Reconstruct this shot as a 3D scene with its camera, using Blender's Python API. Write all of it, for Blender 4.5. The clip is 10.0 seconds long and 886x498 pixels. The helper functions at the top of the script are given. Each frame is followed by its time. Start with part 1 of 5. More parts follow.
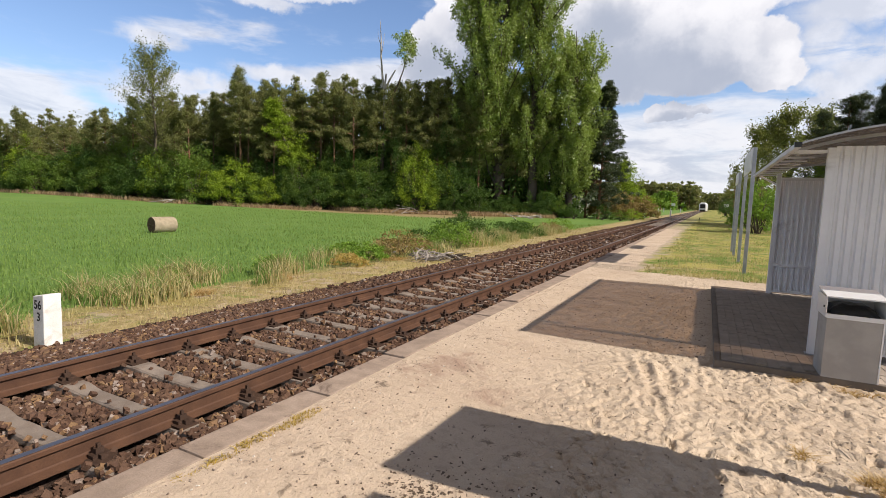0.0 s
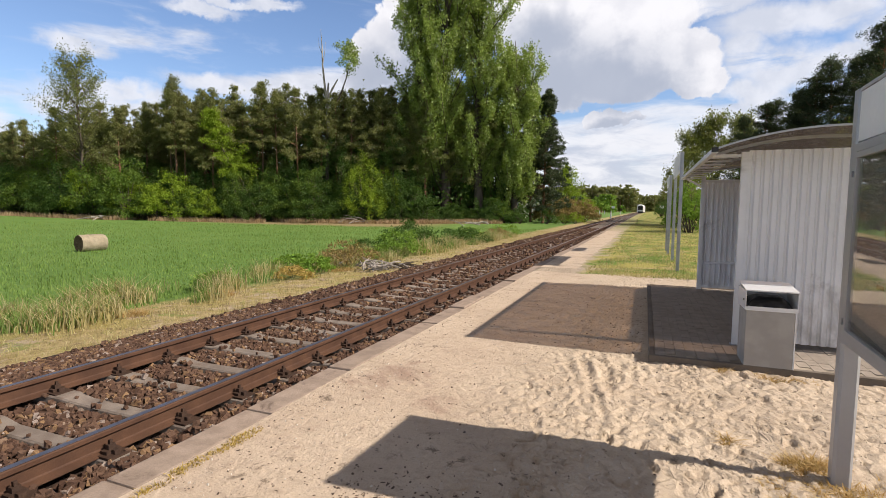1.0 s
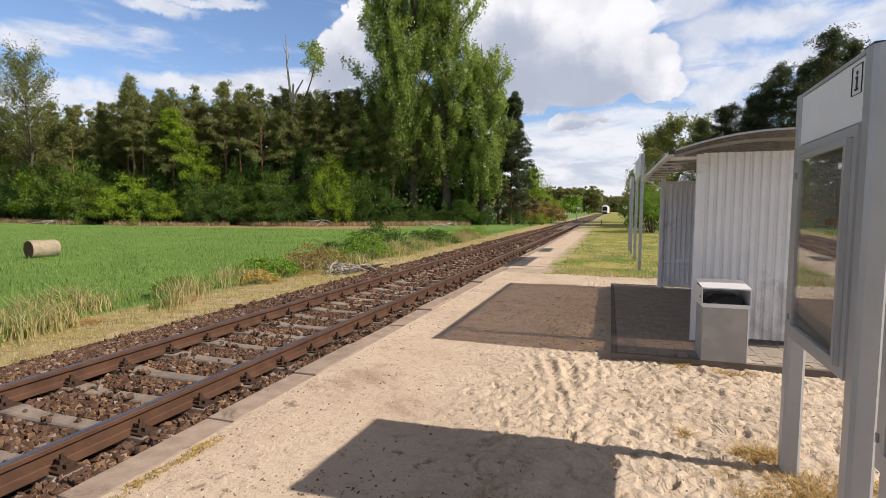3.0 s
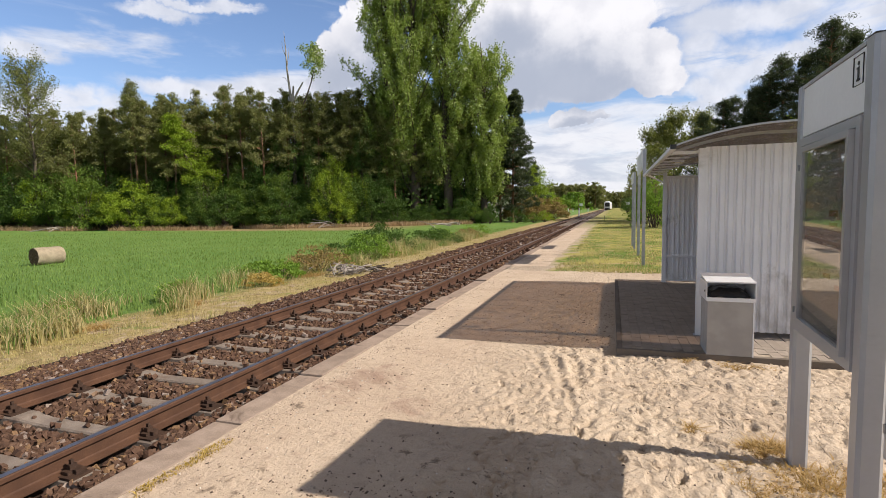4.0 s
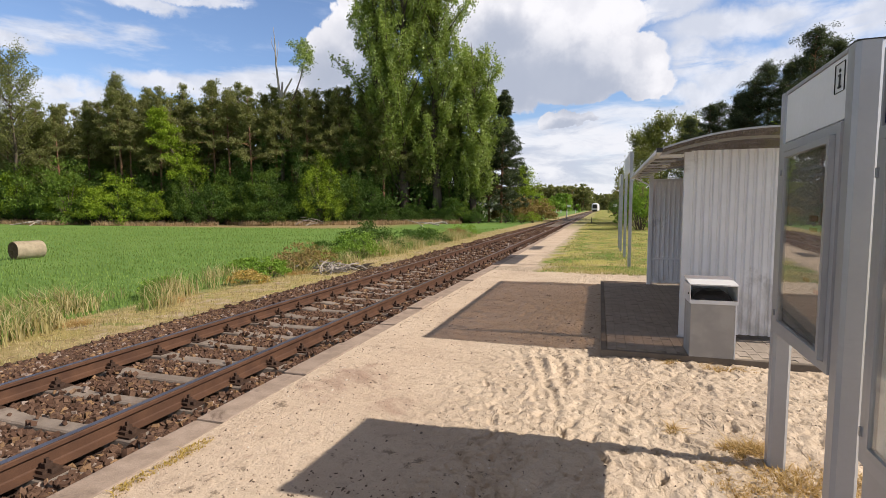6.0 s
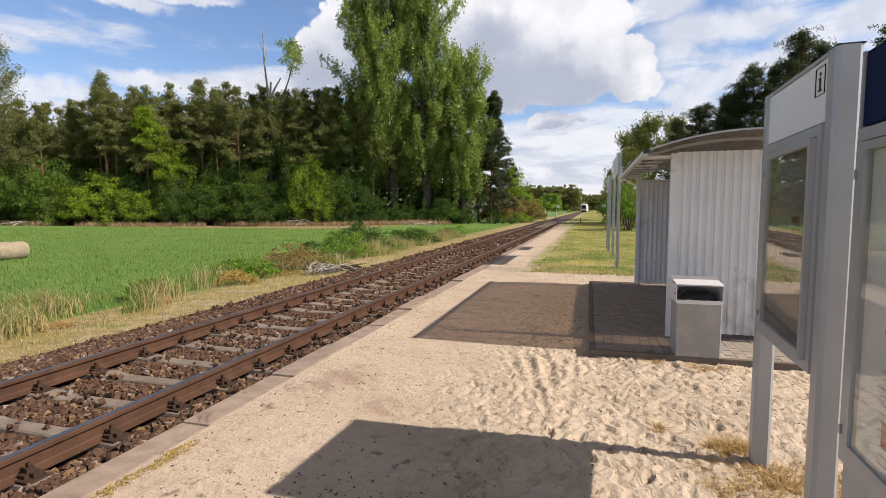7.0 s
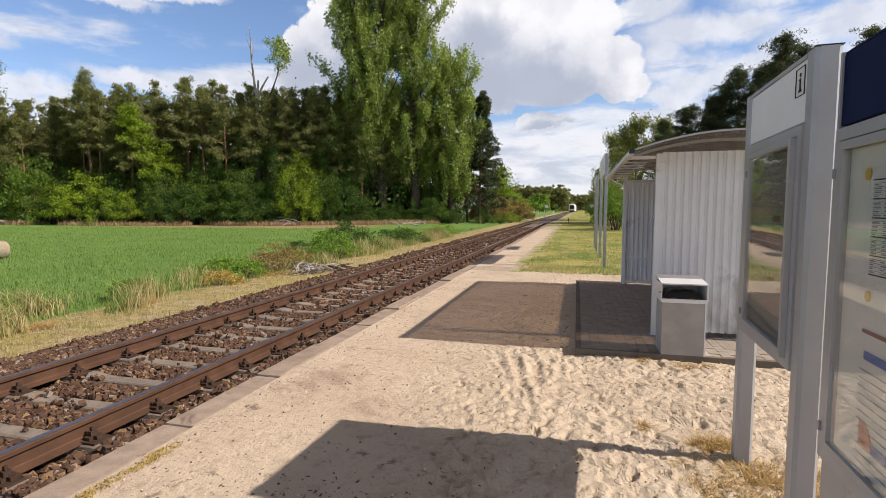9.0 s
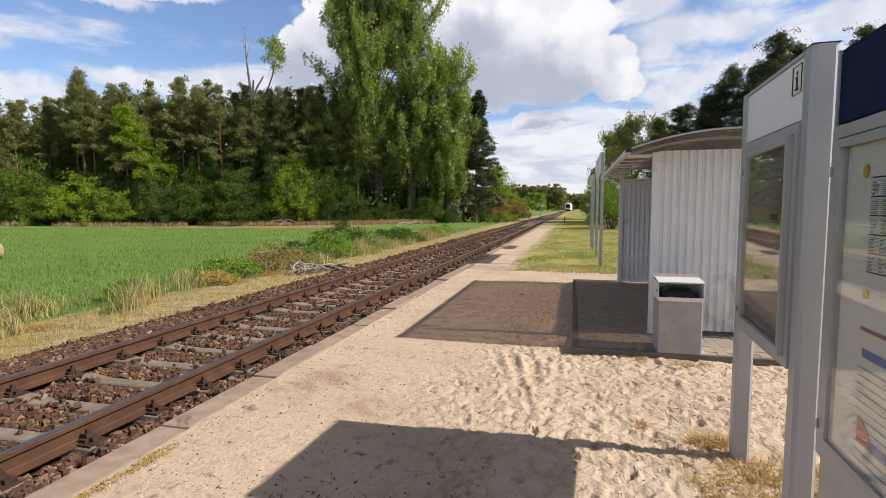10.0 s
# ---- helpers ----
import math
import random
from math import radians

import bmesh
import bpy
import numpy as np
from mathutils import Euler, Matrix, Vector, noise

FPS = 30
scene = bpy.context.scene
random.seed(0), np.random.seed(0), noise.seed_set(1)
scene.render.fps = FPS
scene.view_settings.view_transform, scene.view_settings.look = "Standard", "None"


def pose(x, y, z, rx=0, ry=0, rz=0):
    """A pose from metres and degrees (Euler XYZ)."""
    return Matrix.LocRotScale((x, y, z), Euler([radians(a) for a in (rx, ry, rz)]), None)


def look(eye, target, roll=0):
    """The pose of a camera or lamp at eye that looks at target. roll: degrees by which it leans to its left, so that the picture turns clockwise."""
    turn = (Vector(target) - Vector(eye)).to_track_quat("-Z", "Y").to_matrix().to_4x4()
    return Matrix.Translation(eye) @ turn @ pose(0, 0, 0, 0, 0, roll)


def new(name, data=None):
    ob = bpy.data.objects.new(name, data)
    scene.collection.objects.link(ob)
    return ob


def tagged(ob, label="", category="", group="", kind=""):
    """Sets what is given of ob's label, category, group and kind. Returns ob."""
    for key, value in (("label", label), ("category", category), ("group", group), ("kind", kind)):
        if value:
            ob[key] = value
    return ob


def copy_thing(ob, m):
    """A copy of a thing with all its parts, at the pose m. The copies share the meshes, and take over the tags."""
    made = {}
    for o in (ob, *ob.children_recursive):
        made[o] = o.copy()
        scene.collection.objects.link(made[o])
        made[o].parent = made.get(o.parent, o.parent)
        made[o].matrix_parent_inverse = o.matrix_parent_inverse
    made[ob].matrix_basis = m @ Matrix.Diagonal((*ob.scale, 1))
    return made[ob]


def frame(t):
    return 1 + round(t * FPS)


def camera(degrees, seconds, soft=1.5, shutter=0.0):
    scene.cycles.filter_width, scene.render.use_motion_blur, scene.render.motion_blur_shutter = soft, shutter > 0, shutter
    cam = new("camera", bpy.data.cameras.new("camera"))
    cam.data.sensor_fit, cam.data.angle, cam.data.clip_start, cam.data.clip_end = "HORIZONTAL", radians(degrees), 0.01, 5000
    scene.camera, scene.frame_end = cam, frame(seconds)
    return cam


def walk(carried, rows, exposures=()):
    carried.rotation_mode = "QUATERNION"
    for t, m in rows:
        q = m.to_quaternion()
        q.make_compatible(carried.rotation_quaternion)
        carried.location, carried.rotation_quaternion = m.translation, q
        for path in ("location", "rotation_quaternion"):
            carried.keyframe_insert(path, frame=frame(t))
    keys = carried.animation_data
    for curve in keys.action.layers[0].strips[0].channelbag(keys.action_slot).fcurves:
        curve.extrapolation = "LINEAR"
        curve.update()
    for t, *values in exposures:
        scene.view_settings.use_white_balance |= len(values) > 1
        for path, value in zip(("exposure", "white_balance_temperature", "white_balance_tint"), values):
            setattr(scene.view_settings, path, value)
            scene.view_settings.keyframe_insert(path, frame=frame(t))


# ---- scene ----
cam = camera(82.3, 10.0, 0.65)
EXPO = [(0, 0.41, 6380, 14), (10, 0.41, 6380, 14)]
PATH = [
    (0, (3.958, 0.496, 1.565), (3.042, 2.263, 1.369), 2.0),
    (0.5, (3.996, 0.503, 1.573), (3.167, 2.313, 1.384), 0.3),
    (1, (4.037, 0.503, 1.579), (3.299, 2.355, 1.418), 0.5),
    (1.5, (4.046, 0.501, 1.576), (3.368, 2.377, 1.423), 1.5),
    (2, (4.058, 0.502, 1.577), (3.405, 2.386, 1.425), 2.2),
    (2.5, (4.071, 0.507, 1.582), (3.439, 2.398, 1.43), 1.3),
    (4, (4.07, 0.501, 1.583), (3.436, 2.391, 1.427), -1.0),
    (4.5, (4.079, 0.508, 1.584), (3.446, 2.398, 1.427), -1.0),
    (5, (4.079, 0.504, 1.584), (3.453, 2.397, 1.426), -0.4),
    (6.5, (4.086, 0.518, 1.582), (3.517, 2.429, 1.424), -0.2),
    (7, (4.093, 0.515, 1.585), (3.542, 2.431, 1.428), -0.1),
    (7.5, (4.096, 0.521, 1.581), (3.549, 2.439, 1.423), -0.0),
    (8, (4.105, 0.523, 1.581), (3.557, 2.44, 1.423), -0.2),
    (8.5, (4.106, 0.525, 1.582), (3.584, 2.449, 1.425), -0.1),
    (9, (4.11, 0.528, 1.58), (3.601, 2.456, 1.422), -0.0),
    (9.5, (4.111, 0.534, 1.575), (3.617, 2.466, 1.417), -0.1),
    (10, (4.102, 0.535, 1.579), (3.607, 2.466, 1.419), -0.2),
]
walk(cam, [(t, look(eye, target, roll)) for t, eye, target, roll in PATH], EXPO)

# ---- light: sun from the east, cumulus sky ----
SUN_AWAY = Vector((-2.69, -0.11, -2.26)).normalized()   # the way the sunlight goes
sun = new("sun", bpy.data.lights.new("sun", "SUN"))
sun.data.energy, sun.data.angle, sun.data.color = 4.75, radians(0.53), (1.0, 0.89, 0.74)
sun.rotation_euler = SUN_AWAY.to_track_quat("-Z", "Y").to_euler()

world = bpy.data.worlds.new("world")
scene.world = world
world.use_nodes = True


class Nodes:
    """Short hand for node trees."""

    def __init__(self, tree):
        self.t = tree
        tree.nodes.clear()

    def n(self, kind, ins=(), operation="", clamp=False):
        node = self.t.nodes.new(kind)
        if operation:
            node.operation = operation
        if clamp:
            node.use_clamp = True
        for key, v in (ins.items() if isinstance(ins, dict) else enumerate(ins)):
            self.put(node.inputs[key], v)
        return node

    def put(self, socket, v):
        if v is None:
            return
        if isinstance(v, bpy.types.NodeSocket):
            self.t.links.new(v, socket)
        elif isinstance(v, bpy.types.Node):
            self.t.links.new(v.outputs[0], socket)
        elif isinstance(v, tuple) and len(v) == 3 and len(socket.default_value) == 4:
            socket.default_value = (*v, 1)
        else:
            socket.default_value = v

    def math(self, op, a, b=None, clamp=False):
        return self.n("ShaderNodeMath", (a, b), operation=op, clamp=clamp).outputs[0]

    def vec(self, op, a, b=None):
        node = self.n("ShaderNodeVectorMath", (a, b), operation=op)
        return node.outputs["Value"] if op in ("DOT_PRODUCT", "LENGTH", "DISTANCE") else node.outputs[0]

    def noise(self, where, scale, detail=3.0, rough=0.55, warp=0.0):
        return self.n("ShaderNodeTexNoise", {"Vector": where, "Scale": scale, "Detail": detail, "Roughness": rough, "Distortion": warp}).outputs[0]

    def ramp(self, v, lo, hi, a=0.0, b=1.0):
        node = self.n("ShaderNodeMapRange", {0: v, 1: lo, 2: hi, 3: a, 4: b})
        node.interpolation_type = "SMOOTHSTEP"
        return node.outputs[0]

    def mix(self, f, a, b, blend="MIX"):
        node = self.n("ShaderNodeMix")
        node.data_type, node.blend_type = "RGBA", blend
        self.put(node.inputs[0], f), self.put(node.inputs[6], a), self.put(node.inputs[7], b)
        return node.outputs[2]


def sky():
    g = Nodes(world.node_tree)
    way = g.n("ShaderNodeTexCoord").outputs["Generated"]
    air = g.n("ShaderNodeTexSky")
    air.sky_type, air.sun_disc, air.sun_elevation, air.sun_rotation = "NISHITA", False, radians(40), radians(88)
    air.air_density, air.dust_density, air.ozone_density = 1.0, 0.6, 1.6
    blue = g.mix(1.0, air.outputs[0], (0.101, 0.107, 0.117), "MULTIPLY")
    sep = g.n("ShaderNodeSeparateXYZ", (way,))
    up = sep.outputs[2]
    # heaped clouds: round masses with a billowed outline
    half = (0.5, 0.5, 0.5)
    curl = g.n("ShaderNodeTexNoise", {"Vector": way, "Scale": 11.0, "Detail": 8.0, "Roughness": 0.6}).outputs["Color"]
    wide_curl = g.n("ShaderNodeTexNoise", {"Vector": way, "Scale": 3.5, "Detail": 2.0}).outputs["Color"]
    cells = g.n("ShaderNodeTexVoronoi", {"Vector": g.vec("ADD", way, g.vec("MULTIPLY", curl, (0.03, 0.03, 0.03))), "Scale": 26.0})
    cells.feature = "SMOOTH_F1"
    billow = g.math("SUBTRACT", 0.42, cells.outputs["Distance"])   # round heads
    bent = g.vec("ADD", way, g.vec("MULTIPLY", g.vec("SUBTRACT", curl, half), (0.085, 0.085, 0.085)))
    bent = g.vec("ADD", bent, g.vec("MULTIPLY", g.vec("SUBTRACT", wide_curl, half), (0.03, 0.03, 0.03)))

    def masses(table):
        out = None
        for x, y, z, wide, flat in table:
            off = g.vec("MULTIPLY", g.vec("SUBTRACT", bent, tuple(Vector((x, y, z)).normalized())), (1.0, 1.0, flat))
            one = g.math("SUBTRACT", 1.0, g.math("DIVIDE", g.vec("LENGTH", off), wide))
            out = one if out is None else g.math("MAXIMUM", out, one)
        return out
    body = g.math("ADD", masses(CLOUDS), g.math("MULTIPLY", billow, 0.45))
    heap = g.ramp(body, 0.0, 0.13)
    lump = g.ramp(g.math("ADD", g.noise(way, 14.0, 6.0, 0.6), g.math("MULTIPLY", billow, -0.35)), 0.35, 0.65)
    under = g.ramp(g.math("ADD", masses(SHADES), g.math("MULTIPLY", lump, 0.25)), -0.6, 0.75)
    # veils and banks low over the horizon
    flat = g.n("ShaderNodeMapping", {0: way, 3: (1.0, 1.0, 4.0)})
    veil = g.noise(flat.outputs[0], 2.6, 6.0, 0.55, 0.3)
    low = g.ramp(up, 0.30, 0.02)
    bank = g.ramp(g.math("ADD", veil, g.math("MULTIPLY", low, 0.30)), 0.58, 0.72)
    streaks = g.noise(flat.outputs[0], 7.5, 8.0, 0.62, 0.5)
    thin = g.ramp(streaks, 0.5, 0.85)
    # light on the clouds: bright heads, grey undersides
    heap_tone = g.mix(g.math("MULTIPLY", lump, 0.5), (0.735, 0.735, 0.735), (0.56, 0.57, 0.60))
    heap_tone = g.mix(g.math("MULTIPLY", under, 0.82), heap_tone, (0.285, 0.33, 0.41))
    bank_tone = g.mix(g.ramp(streaks, 0.38, 0.66), (0.68, 0.69, 0.70), (0.45, 0.485, 0.55))
    c = g.mix(g.math("MULTIPLY", thin, 0.35), blue, (0.64, 0.68, 0.75))
    c = g.mix(g.math("MULTIPLY", bank, 0.85), c, bank_tone)
    wisp = g.math("MULTIPLY", g.ramp(masses(PUFFS), -0.05, 0.6), g.ramp(streaks, 0.22, 0.50))
    c = g.mix(g.math("MULTIPLY", wisp, 0.92), c, g.mix(lump, (0.64, 0.66, 0.69), (0.52, 0.55, 0.60)))
    c = g.mix(g.ramp(masses(LOW_BANKS), 0.0, 0.6, 0.0, 0.8), c, bank_tone)
    c = g.mix(heap, c, heap_tone)
    c = g.mix(g.ramp(up, 0.47, 0.68, 0.0, 0.95), c, g.mix(veil, (0.195, 0.156, 0.122), (0.130, 0.106, 0.084)))   # unseen cloud tone overhead, added to keep the shade dim and warm
    back = g.n("ShaderNodeBackground", (c, 1.0))
    g.n("ShaderNodeOutputWorld", (back,))


CLOUDS = [  # direction, breadth, flattening
    (-0.018, 0.962, 0.273, 0.095, 1.27), (0.039, 0.967, 0.251, 0.074, 1.29), (-0.085, 0.952, 0.295, 0.131, 1.37), (-0.164, 0.934, 0.316, 0.112, 1.38),
    (0.069, 0.974, 0.217, 0.054, 1.62), (-0.055, 0.970, 0.239, 0.143, 2.55), (-0.165, 0.956, 0.242, 0.125, 2.07), (-0.211, 0.908, 0.361, 0.120, 1.71),
    (-0.095, 0.913, 0.397, 0.154, 2.00), (-0.010, 0.946, 0.325, 0.087, 1.50), (-0.444, 0.843, 0.302, 0.039, 0.69), (-0.476, 0.839, 0.264, 0.046, 0.94),
    (-0.416, 0.844, 0.339, 0.035, 0.78), (-0.502, 0.834, 0.229, 0.041, 1.33), (-0.404, 0.878, 0.259, 0.073, 1.00), (-0.063, 0.984, 0.167, 0.040, 1.90),
    (-0.093, 0.982, 0.164, 0.029, 2.00), (-0.038, 0.986, 0.163, 0.027, 2.00),
    (-0.20, -0.90, 0.40, 0.35, 1.6), (0.70, -0.60, 0.30, 0.30, 1.8), (-0.70, -0.50, 0.50, 0.25, 1.5)]
PUFFS = [
    (0.347, 0.897, 0.274, 0.096, 3.00), (0.405, 0.889, 0.213, 0.093, 2.40), (0.313, 0.888, 0.336, 0.119, 3.75), (0.420, 0.866, 0.271, 0.111, 2.50),
    (0.384, 0.906, 0.180, 0.088, 2.75), (0.312, 0.933, 0.181, 0.069, 2.00), (0.315, 0.915, 0.251, 0.066, 2.00),
    (-0.795, 0.581, 0.174, 0.149, 5.00), (-0.692, 0.690, 0.211, 0.114, 4.62), (-0.590, 0.778, 0.216, 0.151, 4.17), (-0.838, 0.527, 0.144, 0.075, 2.50),
    (-0.526, 0.825, 0.208, 0.083, 2.67), (-0.812, 0.530, 0.244, 0.058, 3.18), (-0.693, 0.648, 0.329, 0.072, 5.24), (-0.609, 0.717, 0.350, 0.066, 4.96),
    (-0.655, 0.679, 0.344, 0.083, 7.65), (0.164, 0.943, 0.290, 0.109, 2.61), (0.244, 0.924, 0.293, 0.095, 2.75), (0.202, 0.955, 0.219, 0.101, 2.20),
    (0.139, 0.958, 0.251, 0.056, 1.00), (0.103, 0.938, 0.330, 0.083, 3.00), (0.286, 0.930, 0.233, 0.077, 3.46), (0.157, 0.969, 0.193, 0.076, 3.33)]
LOW_BANKS = [
    (-0.011, 0.993, 0.118, 0.198, 5.59), (-0.133, 0.988, 0.079, 0.195, 4.50), (0.059, 0.996, 0.068, 0.164, 4.44), (-0.049, 0.998, 0.042, 0.128, 4.62)]
SHADES = [
    (-0.094, 0.968, 0.231, 0.124, 1.94), (-0.175, 0.957, 0.233, 0.115, 1.83), (-0.040, 0.976, 0.214, 0.092, 2.25), (-0.195, 0.938, 0.285, 0.072, 1.40),
    (-0.063, 0.986, 0.153, 0.046, 3.14), (-0.444, 0.866, 0.228, 0.094, 2.00), (-0.394, 0.882, 0.259, 0.063, 1.00),
    (-0.20, -0.90, 0.36, 0.22, 1.6), (0.70, -0.60, 0.27, 0.2, 1.8)]
sky()


# ---- materials ----
def material(name):
    m = bpy.data.materials.new(name)
    m.use_nodes = True
    return m, Nodes(m.node_tree)


def finish(m, g, colour, rough=0.8, metal=0.0, bump=None, depth=0.01, spec=0.5, **more):
    b = g.n("ShaderNodeBsdfPrincipled")
    g.put(b.inputs["Base Color"], colour), g.put(b.inputs["Roughness"], rough), g.put(b.inputs["Metallic"], metal)
    g.put(b.inputs["Specular IOR Level"], spec)
    if bump is not None:
        g.put(b.inputs["Normal"], g.n("ShaderNodeBump", {"Height": bump, "Distance": depth, "Strength": 1.0}).outputs[0])
    g.n("ShaderNodeOutputMaterial", (b,))
    return m


def where(g):
    return g.n("ShaderNodeNewGeometry").outputs["Position"]


def mottled(name, a, b, scale=3.0, fine=60.0, rough=0.85, metal=0.0, depth=0.004, spec=0.3, c=None, local=False, grit=0.35):
    """Two tones in blotches, with a fine grain in colour and relief, and a third tone in stains."""
    m, g = material(name)
    p = g.n("ShaderNodeTexCoord").outputs["Object"] if local else where(g)
    blot, grain = g.noise(p, scale, 5.0, 0.6), g.noise(p, fine, 4.0, 0.65)
    col = g.mix(g.ramp(blot, 0.35, 0.65), a, b)
    if c:
        col = g.mix(g.ramp(g.noise(p, scale * 0.6, 6.0, 0.7, 0.5), 0.56, 0.7), col, c)
    col = g.mix(g.ramp(grain, 0.3, 0.7, 0.0, grit), col, tuple(v * 0.55 for v in a))
    rnd = g.n("ShaderNodeObjectInfo").outputs["Random"]
    col = g.mix(g.math("MULTIPLY", rnd, 0.22), col, tuple(v * 0.6 for v in b))
    return finish(m, g, col, rough, metal, grain, depth, spec)


def leafy(name, a, b, dry=None, shine=0.25):
    m, g = material(name)
    isl = g.n("ShaderNodeNewGeometry").outputs["Random Per Island"]
    col = g.mix(isl, a, b)
    big = g.noise(where(g), 0.35, 3.0)
    col = g.mix(g.ramp(big, 0.4, 0.7, 0.0, 0.4), col, tuple(0.7 * v for v in a))
    if dry:
        pick = g.n("ShaderNodeTexWhiteNoise")
        pick.noise_dimensions = "1D"
        g.put(pick.inputs["W"], isl)
        col = g.mix(g.ramp(pick.outputs[0], 0.55, 0.9), col, dry)
    d = g.n("ShaderNodeBsdfPrincipled", {"Base Color": col, "Roughness": 0.68 - 0.4 * shine, "Specular IOR Level": shine})
    tr = g.n("ShaderNodeBsdfTranslucent", {"Color": g.mix(0.35, col, (0.42, 0.34, 0.10) if dry else (0.30, 0.40, 0.03) if b[1] > 0.2 else (1.2 * b[0], 1.45 * b[1], 0.5 * b[2]))})
    g.n("ShaderNodeOutputMaterial", (g.n("ShaderNodeMixShader", (0.42, d, tr)),))
    return m


M = {}
M["rust"] = mottled("rail_rust", (0.070, 0.034, 0.020), (0.110, 0.055, 0.031), 4.0, 90.0, 0.75, 0.0, 0.002)
M["rail_top"] = mottled("rail_running_face", (0.30, 0.29, 0.31), (0.21, 0.20, 0.21), 3.0, 40.0, 0.42, 0.9, 0.0005)
M["clip"] = mottled("clip_steel", (0.045, 0.026, 0.018), (0.07, 0.04, 0.026), 9.0, 90.0, 0.75)
M["sleeper"] = mottled("sleeper_concrete", (0.27, 0.23, 0.195), (0.20, 0.165, 0.138), 5.0, 120.0, 0.92, 0, 0.004, 0.2, (0.19, 0.14, 0.11))
M["kerb"] = mottled("kerb_concrete", (0.39, 0.31, 0.25), (0.28, 0.22, 0.175), 5.0, 70.0, 0.95, 0, 0.004, 0.15, (0.13, 0.095, 0.075))
M["concrete"] = mottled("bin_concrete", (0.44, 0.42, 0.39), (0.35, 0.335, 0.31), 4.0, 150.0, 0.85, 0, 0.002, 0.25, (0.24, 0.23, 0.20))
M["paver"] = mottled("paver_concrete", (0.36, 0.31, 0.26), (0.29, 0.25, 0.21), 6.0, 120.0, 0.95, 0, 0.002, 0.1, (0.40, 0.345, 0.285))
M["edging"] = mottled("edging_concrete", (0.21, 0.175, 0.14), (0.15, 0.125, 0.10), 4.0, 120.0, 0.9, 0, 0.004, 0.2)
M["humus"] = mottled("dark_humus", (0.10, 0.072, 0.052), (0.17, 0.125, 0.09), 20.0, 150.0, 0.95)
M["joint"] = mottled("joint_sand", (0.13, 0.105, 0.083), (0.42, 0.36, 0.28), 2.6, 150.0, 0.95)
M["paint"] = mottled("light_grey_paint", (0.75, 0.76, 0.78), (0.69, 0.70, 0.72), 1.6, 30.0, 0.42, 0, 0.0006, 0.45, (0.46, 0.46, 0.46), grit=0.07)
M["post"] = mottled("grey_metal_paint", (0.42, 0.425, 0.44), (0.38, 0.385, 0.40), 1.8, 40.0, 0.4, 0.25, 0.0005, 0.5, (0.28, 0.28, 0.29), grit=0.07)
M["galv"] = mottled("galvanised_steel", (0.42, 0.43, 0.45), (0.34, 0.35, 0.37), 6.0, 60.0, 0.45, 0.6, 0.0006, 0.5, grit=0.07)
M["white_metal"] = mottled("white_lacquer", (0.78, 0.79, 0.80), (0.70, 0.71, 0.72), 2.0, 40.0, 0.3, 0, 0.0004, 0.5, grit=0.07)
M["whitewash"] = mottled("white_painted_stone", (0.80, 0.79, 0.76), (0.72, 0.70, 0.66), 5.0, 70.0, 0.85, 0, 0.004, 0.2, (0.55, 0.52, 0.46))
M["black"] = mottled("black_plastic", (0.012, 0.012, 0.013), (0.02, 0.02, 0.02), 12.0, 60.0, 0.35, 0, 0.004, 0.5)
M["ink"] = mottled("black_paint", (0.02, 0.02, 0.022), (0.03, 0.03, 0.03), 8.0, 60.0, 0.6)
M["navy"] = mottled("navy_panel", (0.008, 0.014, 0.055), (0.010, 0.018, 0.066), 2.0, 40.0, 0.6, 0, 0.0003, 0.05, grit=0.07)
M["white_panel"] = mottled("white_panel", (0.80, 0.81, 0.82), (0.75, 0.76, 0.77), 1.5, 40.0, 0.35, 0, 0.0003, 0.5, grit=0.07)
M["paper"] = mottled("paper", (0.82, 0.83, 0.78), (0.76, 0.77, 0.72), 3.0, 60.0, 0.8, grit=0.07)
M["poster"] = mottled("faded_poster", (0.27, 0.25, 0.22), (0.20, 0.185, 0.165), 3.0, 30.0, 0.7, grit=0.07)
M["red_print"] = mottled("red_print", (0.40, 0.03, 0.03), (0.34, 0.03, 0.03), 6.0, 50.0, 0.7)
M["brown_print"] = mottled("brown_red_print", (0.22, 0.07, 0.05), (0.18, 0.06, 0.045), 6.0, 50.0, 0.7)
M["blue_print"] = mottled("blue_print", (0.04, 0.16, 0.5), (0.04, 0.14, 0.44), 6.0, 50.0, 0.7)
M["yellow_print"] = mottled("yellow_print", (0.62, 0.42, 0.05), (0.55, 0.37, 0.04), 6.0, 50.0, 0.7)
M["grey_print"] = mottled("grey_print", (0.26, 0.26, 0.26), (0.34, 0.34, 0.34), 6.0, 50.0, 0.7)
